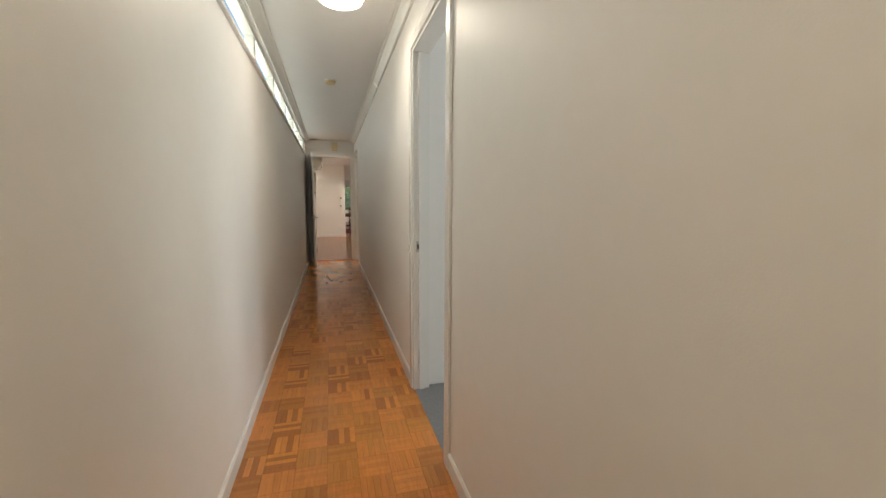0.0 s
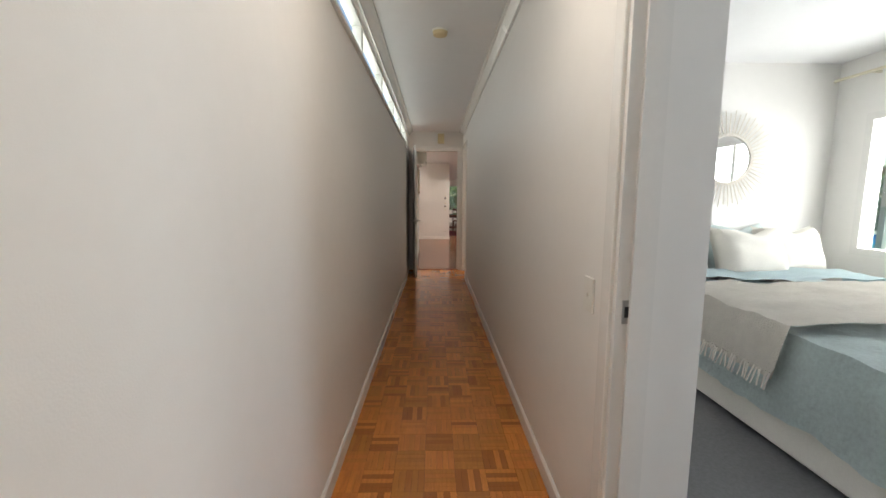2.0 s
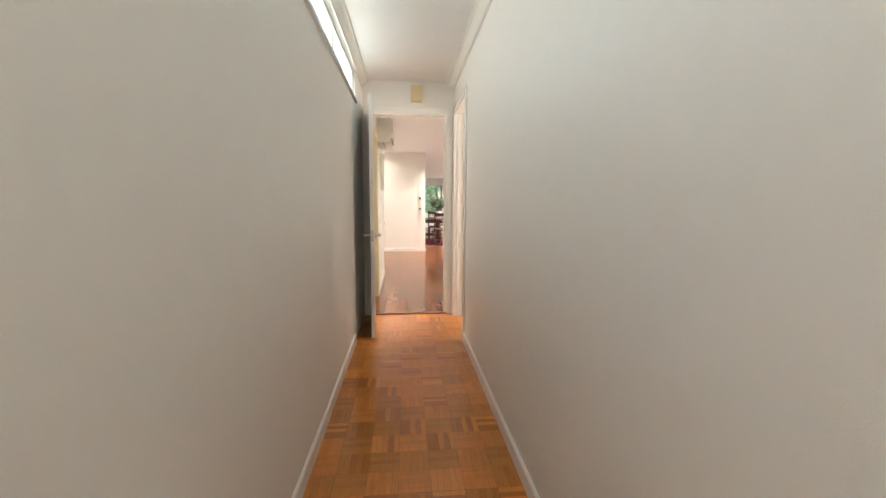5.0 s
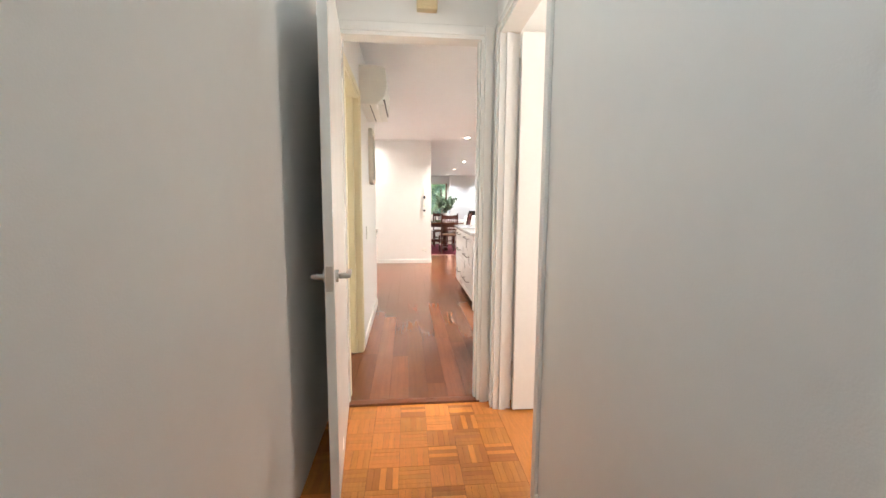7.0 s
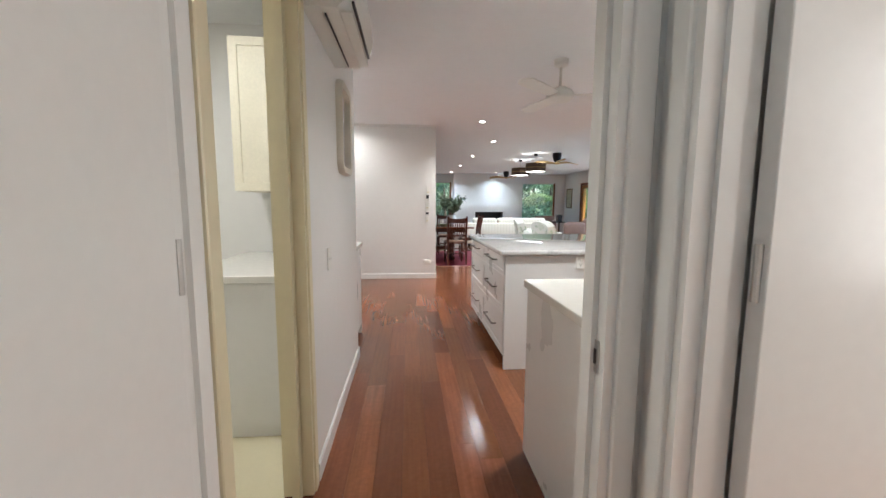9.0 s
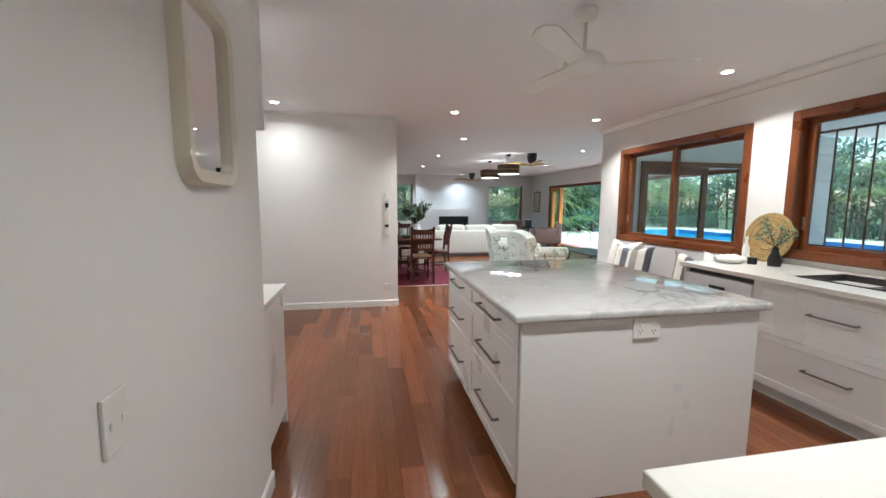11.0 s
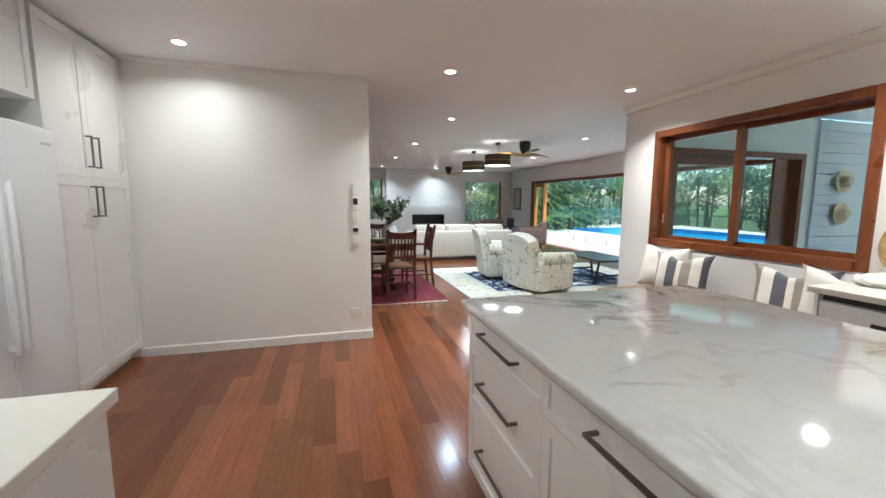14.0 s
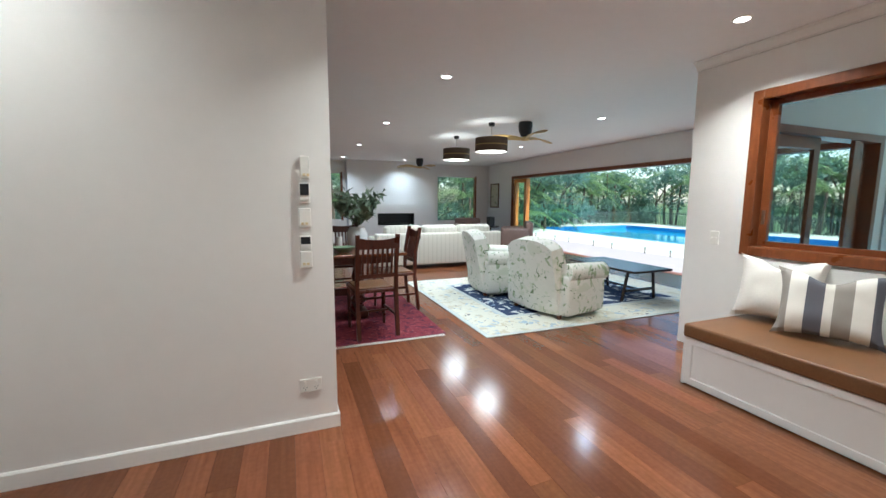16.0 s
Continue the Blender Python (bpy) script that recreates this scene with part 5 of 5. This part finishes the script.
def chair():
    c = thing("dining_chair", "dark red wooden slat-back dining chair at the table", "chair", group="chairs round the dining table")
    w = 0.21
    part("seat", box(-w, -0.20, 0.43, w, 0.22, 0.465, 0.012), DARKWOOD, c, smooth=True)
    part("seat_pad", box(-w + 0.03, -0.17, 0.465, w - 0.03, 0.20, 0.482, 0.008), TAN, c, "brown leather seat pad")
    for sx in (-1, 1):
        part("front_leg", cyl(0.016, 0.021, (sx * (w - 0.025), 0.19, 0), (sx * (w - 0.025), 0.19, 0.43), 8), DARKWOOD, c)
        bm = bmesh.new()
        for (ya, za), (yb, zb) in zip(((-0.25, 0), (-0.20, 0.43), (-0.215, 0.72)), ((-0.20, 0.43), (-0.215, 0.72), (-0.27, 1.0))):
            vs = []
            for yy, zz in ((ya, za), (yb, zb)):
                vs.append([bm.verts.new((sx * (w - 0.018) + dx, yy + dy, zz)) for dx, dy in ((-0.018, -0.018), (0.018, -0.018), (0.018, 0.018), (-0.018, 0.018))])
            for k in range(4):
                bm.faces.new((vs[0][k], vs[0][(k + 1) % 4], vs[1][(k + 1) % 4], vs[1][k]))
            bm.faces.new(vs[0])
            bm.faces.new(vs[1])
        part("back_post", bm, DARKWOOD, c)
        part("side_stretcher", box(sx * (w - 0.025) - 0.009, -0.21, 0.19, sx * (w - 0.025) + 0.009, 0.19, 0.215), DARKWOOD, c)
    tr = bmesh.new()
    rows = []
    for i in range(13):
        u = 2 * i / 12 - 1
        top = 0.955 + 0.03 * u * u - 0.005
        yy = -0.262 - 0.018 * (1 - u * u)
        rows.append([tr.verts.new(p) for p in ((u * w, yy - 0.011, 0.865), (u * w, yy + 0.011, 0.865), (u * w, yy + 0.006, top), (u * w, yy - 0.016, top))])
    for a, b in zip(rows, rows[1:]):
        for k in range(4):
            tr.faces.new((a[k], a[(k + 1) % 4], b[(k + 1) % 4], b[k]))
    part("top_rail", tr, DARKWOOD, c, smooth=True)
    part("lower_rail", box(-w + 0.03, -0.222, 0.58, w - 0.03, -0.20, 0.62, 0.004), DARKWOOD, c)
    for k in range(7):
        u = (k - 3) * 0.047
        s = part("slat", box(u - 0.010, -0.008, 0, u + 0.010, 0.004, 0.262), DARKWOOD, c)
        s.matrix_local = pose(0, -0.212, 0.615, 11, 0, 0)
    part("cross_stretcher", boxes((-w + 0.03, -0.01, 0.19, w - 0.03, 0.01, 0.21), (-w + 0.03, 0.182, 0.27, w - 0.03, 0.198, 0.295)), DARKWOOD, c)
    return c


ch = chair()
ch.matrix_world = pose(1.0, 7.56, 0.012, 0, 0, 4)
for x, y, r in ((1.42, 8.3, 92), (0.15, 7.56, -3), (0.95, 9.12, 180), (0.1, 9.12, 178), (-0.75, 8.35, -90)):
    copy_thing(ch, pose(x, y, 0.012, 0, 0, r))


def white_pot(ob):
    part("vase", lathe([(0.0, -0.24), (0.09, -0.24), (0.12, -0.17), (0.125, -0.08), (0.09, 0.0), (0.085, 0.0), (0.115, -0.08)], 28), TRIM, ob, "white ceramic vase", True)


spray("leafy_vase", "white vase of large olive-green leaves on the table", pose(1.02, 8.50, 1.005), white_pot, 16, 0.29, 0.13, 17, 11)
cd = thing("pillar_candle", "cream pillar candle on the dining table", "candle", pose(0.78, 8.28, 0.762))
part("wax", cyl(0.035, 0.035, (0, 0, 0), (0, 0, 0.15), 18), THROW, cd, smooth=True)
part("wick", cyl(0.002, 0.002, (0, 0, 0.15), (0, 0, 0.16), 6), BLACKP, cd)
bw = thing("ceramic_bowl", "shallow pale green bowl on the dining table", "bowl", pose(0.80, 8.05, 0.762))
part("bowl", lathe([(0.0, 0), (0.05, 0), (0.12, 0.05), (0.125, 0.06), (0.11, 0.055), (0.05, 0.012), (0.0, 0.01)], 28), LEAFGREY, bw, smooth=True)


def soft(bm, x0, y0, z0, x1, y1, z1, r=0.06):
    return bm_box(bm, x0, y0, z0, x1, y1, z1, r, 4)


sf = thing("sofa", "long cream ribbed three-seat sofa", "sofa", pose(3.08, 10.90, 0))
part("back", soft(bmesh.new(), -1.32, 0, 0.08, 1.32, 0.24, 0.70, 0.04), SOFA, sf, smooth=True)
part("base", soft(bmesh.new(), -1.32, 0.2, 0.08, 1.32, 0.98, 0.36, 0.03), SOFA, sf, smooth=True)
for s in (-1, 1):
    part("arm", soft(bmesh.new(), s * 1.32 - (0.2 if s > 0 else 0), 0.2, 0.3, s * 1.32 + (0.2 if s < 0 else 0), 0.96, 0.60, 0.06), SOFA, sf, smooth=True)
for k in range(3):
    x0 = -1.13 + k * 0.755
    part("back_cushion", soft(bmesh.new(), x0, 0.10, 0.42, x0 + 0.745, 0.36, 0.845, 0.08), SOFA, sf, smooth=True)
    part("seat_cushion", soft(bmesh.new(), x0, 0.26, 0.36, x0 + 0.745, 0.95, 0.49, 0.05), SOFA, sf, smooth=True)
for sx in (-1.25, 1.25):
    for sy in (0.06, 0.9):
        part("leg", cyl(0.02, 0.028, (sx, sy, 0), (sx, sy, 0.09), 10), BLACKWOOD, sf)


def armchair(m, group="floral armchairs"):
    """Faces +y of its own frame."""
    a = thing("armchair", "rounded armchair in green floral linen on the rug", "armchair", m, group)
    part("base", soft(bmesh.new(), -0.36, -0.34, 0.05, 0.36, 0.36, 0.40, 0.05), FLORAL, a, smooth=True)
    part("seat_cushion", soft(bmesh.new(), -0.26, -0.22, 0.38, 0.26, 0.40, 0.50, 0.05), FLORAL, a, smooth=True)
    bk = bmesh.new()
    n, mrows = 14, 10
    rows = []
    for side in (0, 1):
        for j in range(mrows + 1):
            v = j / mrows if side == 0 else 1 - j / mrows
            row = []
            for i in range(n + 1):
                u = 2 * i / n - 1
                hw = 0.37 - 0.03 * v
                top = 0.88 - 0.10 * abs(u) ** 3
                z = 0.05 + (top - 0.05) * v
                y = -0.34 - 0.14 * v + 0.05 * u * u
                y += 0 if side == 0 else (0.17 + 0.05 * math.sin(v * 3.1))
                row.append(bk.verts.new((u * hw, y, z + (0.03 * math.sin(math.pi * 0.5) if side else 0))))
            rows.append(row)
    for r0, r1 in zip(rows, rows[1:] + rows[:1]):
        for i in range(n):
            bk.faces.new((r0[i], r0[i + 1], r1[i + 1], r1[i]))
    for i in (0, n):
        for j in range(mrows):
            bk.faces.new((rows[j][i], rows[j + 1][i], rows[2 * mrows - j][i], rows[2 * mrows + 1 - j][i]))
    bmesh.ops.bevel(bk, geom=[e for e in bk.edges if len(e.link_faces) == 2 and e.calc_face_angle(0) > 1.0], offset=0.03, segments=3, affect="EDGES")
    part("backrest", bk, FLORAL, a, smooth=True)
    for s in (-1, 1):
        ar = bmesh.new()
        bm_box(ar, s * 0.40 - 0.085, -0.30, 0.05, s * 0.40 + 0.085, 0.36, 0.52, 0.05, 3)
        cyl(0.105, 0.105, (s * 0.41, -0.28, 0.535), (s * 0.41, 0.37, 0.51), 20, ar)
        part("arm", ar, FLORAL, a, smooth=True)
        for sy in (-0.26, 0.345):
            part("leg", lathe([(0.018, 0), (0.03, 0.012), (0.026, 0.03), (0.036, 0.06)], 12, at=(s * 0.34, sy, 0)), MERBAU, a, "turned timber leg", True)
    return a


armchair(pose(3.22, 7.58, 0.013, 0, 0, -78))
armchair(pose(3.08, 8.75, 0.013, 0, 0, -100))

ct = thing("coffee_table", "low dark wooden coffee table with trestle legs", "table", pose(4.60, 7.95, 0.013))
part("tabletop", box(-0.34, -0.62, 0.41, 0.34, 0.62, 0.44, 0.006), BLACKWOOD, ct)
for sy in (-0.42, 0.42):
    for sx in (-1, 1):
        part("leg", cyl(0.022, 0.022, (sx * 0.29, sy + 0.02, 0), (sx * 0.22, sy, 0.41), 8), BLACKWOOD, ct)
    part("crossbar", box(-0.26, sy - 0.012, 0.13, 0.26, sy + 0.014, 0.165), BLACKWOOD, ct)
part("stretcher", box(-0.014, -0.42, 0.135, 0.014, 0.42, 0.16), BLACKWOOD, ct)

la = thing("leather_armchair", "dusty brown leather armchair by the patio door", "armchair", pose(6.1, 13.1, 0, 0, 0, 60))
part("base", soft(bmesh.new(), -0.40, -0.38, 0.10, 0.40, 0.40, 0.42, 0.06), LEATHER, la, smooth=True)
part("backrest", soft(bmesh.new(), -0.42, -0.46, 0.10, 0.42, -0.24, 0.78, 0.09), LEATHER, la, smooth=True)
part("seat_cushion", soft(bmesh.new(), -0.28, -0.22, 0.42, 0.28, 0.38, 0.50, 0.04), LEATHER, la, smooth=True)
for s in (-1, 1):
    part("arm", soft(bmesh.new(), s * 0.38 - 0.09, -0.36, 0.10, s * 0.38 + 0.09, 0.40, 0.62, 0.08), LEATHER, la, smooth=True)
    for sy in (-0.3, 0.3):
        part("foot", cyl(0.02, 0.025, (s * 0.32, sy, 0), (s * 0.32, sy, 0.11), 10), BLACKWOOD, la)
copy_thing(la, pose(5.6, 15.1, 0, 0, 0, 160))
st = thing("side_table", "small black side table beside the leather armchair", "table", pose(5.75, 13.9, 0))
part("tabletop", lathe([(0.0, 0.57), (0.24, 0.57), (0.24, 0.60), (0.0, 0.60)], 28), BLACKWOOD, st)
part("column", cyl(0.03, 0.03, (0, 0, 0.03), (0, 0, 0.57), 14), BLACKWOOD, st)
part("base", lathe([(0.0, 0), (0.18, 0), (0.17, 0.03), (0.0, 0.035)], 28), BLACKWOOD, st)
bxs = thing("speaker_box", "small black box standing on the side table", "box", pose(5.75, 13.9, 0.60))
part("case", box(-0.09, -0.09, 0, 0.09, 0.09, 0.27, 0.012), BLACKP, bxs)
part("knob", cyl(0.012, 0.012, (0, 0, 0.27), (0, 0, 0.285), 12), STEEL, bxs)
pa = thing("framed_print", "botanical print in a dark gilt frame", "painting")
part("frame", boxes((6.872, 15.47, 1.10, 6.9, 15.51, 1.92), (6.872, 16.0, 1.10, 6.9, 16.04, 1.92), (6.872, 15.51, 1.10, 6.9, 16.0, 1.14), (6.872, 15.51, 1.88, 6.9, 16.0, 1.92)), GILT, pa)
part("print", box(6.885, 15.51, 1.14, 6.895, 16.0, 1.88), CANVAS, pa)

# ---- garden ----
for k in range(14):
    y0 = -8.0 + k * 1.9
    gf = thing("glass_fence_panel", "frameless glass pool fence panel on steel spigots", "fence", pose(9.0, y0, -0.03), group="glass pool fence")
    part("pane", box(-0.006, 0.02, 0.10, 0.006, 1.86, 1.25), FENCEGLASS, gf).visible_shadow = False
    for sy in (0.35, 1.5):
        part("spigot", cyl(0.025, 0.025, (0, sy, 0), (0, sy, 0.17), 12), STEEL, gf)
pf = thing("picket_fence", "dark green metal picket fence beyond the pool", "fence")
part("rail", boxes((20.98, -14, 0.62, 21.02, 30, 0.66), (20.98, -14, -0.4, 21.02, 30, -0.36)), FENCEM, pf)
fb = bmesh.new()
for k in range(366):
    bm_box(fb, 20.99, -14 + k * 0.12, -0.66, 21.01, -13.98 + k * 0.12, 0.75)
for k in range(108):
    bm_box(fb, 8 + k * 0.12, 22.49, -0.66, 8.02 + k * 0.12, 22.51, 0.75)
tagged(part("picket", fb, FENCEM, pf), kind="stuff")
part("rail", boxes((8, 22.48, 0.62, 20.98, 22.52, 0.66), (8, 22.48, -0.4, 20.98, 22.52, -0.36)), FENCEM, pf)
pf2 = thing("back_fence", "dark timber fence behind the garden beds", "fence")
part("board", boxes((-14, 24.0, -0.65, 8, 24.06, 1.1)), FENCEM, pf2)


def tree(name, label, m, h, crown, count, size, seed, trunk=0.14, low=0.35):
    t = thing(name, label, "tree", m, "garden trees")
    rnd = random.Random(seed)
    bm = cyl(trunk, trunk * 0.6, (0, 0, 0), (0.1, 0.05, h * 0.55), 10)
    fo = bmesh.new()
    for k in range(13):
        a, f = rnd.uniform(0, 6.28), rnd.uniform(low, 1.0)
        r = crown * rnd.uniform(0.35, 1.0) * (1.15 - 0.45 * f)
        tip = Vector((math.cos(a) * r, math.sin(a) * r, h * f))
        cyl(trunk * 0.35, 0.012, (0.05, 0.02, h * min(0.52, f * 0.6)), tip, 6, bm)
        leaves(fo, rnd, tip, (crown * 0.42, crown * 0.42, h * 0.13), count // 13, size, 0.25)
    part("trunk", bm, BARK, t)
    part("crown", fo, LEAF, t)
    return t


def palm(m, h, n, seed):
    t = thing("palm", "garden palm with long arching green fronds", "palm", m, "garden palms")
    rnd = random.Random(seed)
    tr = bmesh.new()
    for k in range(3):
        ox, oy = 0.35 * math.cos(k * 2.1), 0.35 * math.sin(k * 2.1)
        hh = h * (1 - 0.18 * k)
        cyl(0.07, 0.055, (ox, oy, 0), (ox * 1.6, oy * 1.6, hh), 10, tr)
    fo = bmesh.new()
    for k in range(3):
        ox, oy = 0.56 * math.cos(k * 2.1), 0.56 * math.sin(k * 2.1)
        hh = h * (1 - 0.18 * k)
        for i in range(n):
            a, up = rnd.uniform(0, 6.28), rnd.uniform(0.2, 1.1)
            l = rnd.uniform(1.3, 2.0)
            last = None
            for s in range(15):
                f = s / 14
                x = l * f
                z = hh + l * (up * f - 0.95 * f * f)
                c = Vector((ox + math.cos(a) * x, oy + math.sin(a) * x, z))
                if s > 1:
                    for sg in (-1, 1):
                        side = Vector((-math.sin(a), math.cos(a), 0)) * sg
                        ln = 0.42 * math.sin(min(1, f + 0.15) * 2.6) + 0.05
                        tipp = c + side * ln * 0.75 + Vector((math.cos(a), math.sin(a), 0)) * ln * 0.5 + Vector((0, 0, -ln * 0.45))
                        w = Vector((math.cos(a), math.sin(a), 0)) * 0.028
                        fo.faces.new([fo.verts.new(p) for p in (c - w, c + w, tipp)])
                if last is not None:
                    w = Vector((0, 0, 0.012))
                    fo.faces.new([fo.verts.new(p) for p in (last - w, last + w, c + w, c - w)])
                last = c
    part("trunk", tr, BARK, t)
    part("crown", fo, PALM, t)
    return t


ta = tree("broadleaf_tree", "tall leafy garden tree behind the pool fence", pose(22.8, 6, -0.65), 6.5, 2.6, 1500, 0.30, 21)
tb2 = tree("leafy_shrub", "dense green garden shrub by the fence", pose(22.2, 9, -0.65), 3.6, 1.7, 1400, 0.24, 22, 0.06, 0.12)
pa1 = palm(pose(22.0, 14, -0.65), 3.8, 12, 31)
rnd = random.Random(9)
for k in range(12):
    y = -12 + k * 3.7 + rnd.uniform(-0.7, 0.7)
    if k % 2:
        continue
    copy_thing(ta, pose(24.2 + rnd.uniform(-0.8, 4.0), y, -0.65, 0, 0, rnd.uniform(0, 360)))
for k in range(13):
    copy_thing(tb2, pose(22.4 + rnd.uniform(-0.2, 1.2), -8 + k * 3.0 + rnd.uniform(-1, 1), -0.65, 0, 0, rnd.uniform(0, 360)))
for k in range(12):
    copy_thing(pa1, pose(22.3 + rnd.uniform(-0.3, 1.8), 2 + k * 2.3 + rnd.uniform(-0.8, 0.8), -0.65, 0, 0, rnd.uniform(0, 360)))
for k in range(9):
    copy_thing(pa1, pose(-1.0 + k * 1.7 + rnd.uniform(-0.5, 0.5), 19.4 + rnd.uniform(0, 2.5), -1.2 + rnd.uniform(-0.8, 0.3), 0, 0, rnd.uniform(0, 360)))
for k in range(9):
    copy_thing(tb2, pose(-1.5 + k * 1.9, 20.8 + rnd.uniform(0, 1.5), -0.5, 0, 0, rnd.uniform(0, 360)))
for k in range(8):
    copy_thing(pa1, pose(8.6 + k * 1.7 + rnd.uniform(-0.4, 0.4), 23.4 + rnd.uniform(0, 1.6), -0.65, 0, 0, rnd.uniform(0, 360)))
    if k % 2:
        copy_thing(tb2, pose(8.9 + k * 1.7, 24.6, -0.65, 0, 0, 40 * k))
for k in range(6):
    copy_thing(ta, pose(-4 + k * 4.4, 26 + rnd.uniform(0, 3), -0.65, 0, 0, rnd.uniform(0, 360)))
for k in range(5):
    copy_thing(tb2, pose(7.5 + rnd.uniform(0, 1.0), -13 + 0.9 * k, -0.65, 0, 0, 70 * k))
for k in range(7):
    copy_thing(ta, pose(-4.5 + rnd.uniform(-2, 0), -11 + 2.2 * k, -0.65, 0, 0, 51 * k))

# ---- floor pieces ----
SQ = 0.147


def parquet_mesh(turned, seed):
    bm = bmesh.new()
    rnd = random.Random(seed)
    n, g = 5, 0.0007
    fw = SQ / n
    for i in range(n):
        h = rnd.uniform(-0.0004, 0.0)
        a0, a1 = -SQ / 2 + i * fw + g / 2, -SQ / 2 + (i + 1) * fw - g / 2
        b0, b1 = -SQ / 2 + g, SQ / 2 - g
        bm_box(bm, *((b0, a0, -0.011, b1, a1, h) if turned else (a0, b0, -0.011, a1, b1, h)))
    return bm


pq = []
for s in range(6):
    me = bpy.data.meshes.new("parquet_block")
    bm = parquet_mesh(s % 2 == 0, s)
    bm.to_mesh(me)
    bm.free()
    me.materials.append(PARQUET)
    pq.append(me)

hall_floor = bpy.data.objects["floor"]
rest = bmesh.new()
ny = int(10.5 / SQ)
for j in range(ny):
    for i in range(-3, 4):
        x, y = i * SQ, -0.01 - SQ / 2 - j * SQ
        if abs(x) > 0.46:
            continue
        kind = (i + j) % 2
        if -7.3 < y < -5.0 or y > -3.6:
            ob = new("parquet_block", pq[kind + 2 * ((i * 5 + j * 3) % 3)])
            ob.location = (x, y, 0)
            ob.parent = hall_floor
        else:
            for f in range(5):
                a0, a1 = -SQ / 2 + f * SQ / 5 + 0.0004, -SQ / 2 + (f + 1) * SQ / 5 - 0.0004
                b0, b1 = -SQ / 2 + 0.0007, SQ / 2 - 0.0007
                bm_box(rest, *((x + b0, y + a0, -0.011, x + b1, y + a1, 0) if kind == 0 else (x + a0, y + b0, -0.011, x + a1, y + b1, 0)))
# thin edge strips where the squares stop short of the skirting
tagged(part("parquet_rest", rest, PARQUET_JOINED, hall_floor), kind="stuff")

PW = 0.128
meshes = {}
restb = bmesh.new()
rnd = random.Random(17)
count = 0
x = -2.2
while x < 6.88:
    y = 0.056 - rnd.uniform(0, 1.6)
    if x < -0.54:
        y = 2.36 - rnd.uniform(0, 1.2)
    while y < 16.3:
        l = rnd.choice((0.9, 1.3, 1.7, 2.1, 2.6))
        lo = max(y, 0.056 if x > -0.54 else 2.36)
        if x > 3.62:
            lo = max(lo, 6.2)
        hi = min(y + l, 16.3)
        if hi - lo > 0.05 and not (x > 3.62 and hi < 6.25):
            if -0.6 < x < 4.2 and lo < 8.0 and count < 290:
                key = round(hi - lo, 3)
                if key not in meshes:
                    me = bpy.data.meshes.new("floorboard")
                    bm = box(0.0005, 0.0006, -0.015, PW - 0.0005, key - 0.0006, 0)
                    bm.to_mesh(me)
                    bm.free()
                    me.materials.append(FLOORB)
                    meshes[key] = me
                ob = new("floorboard", meshes[key])
                ob.location = (x, lo, rnd.uniform(-0.0004, 0))
                ob.parent = hall_floor
                count += 1
            else:
                bm_box(restb, x + 0.0005, lo + 0.0006, -0.015, x + PW - 0.0005, hi - 0.0006, 0)
        y += l
    x += PW
tagged(part("floorboards_rest", restb, FLOORB, hall_floor), kind="stuff")
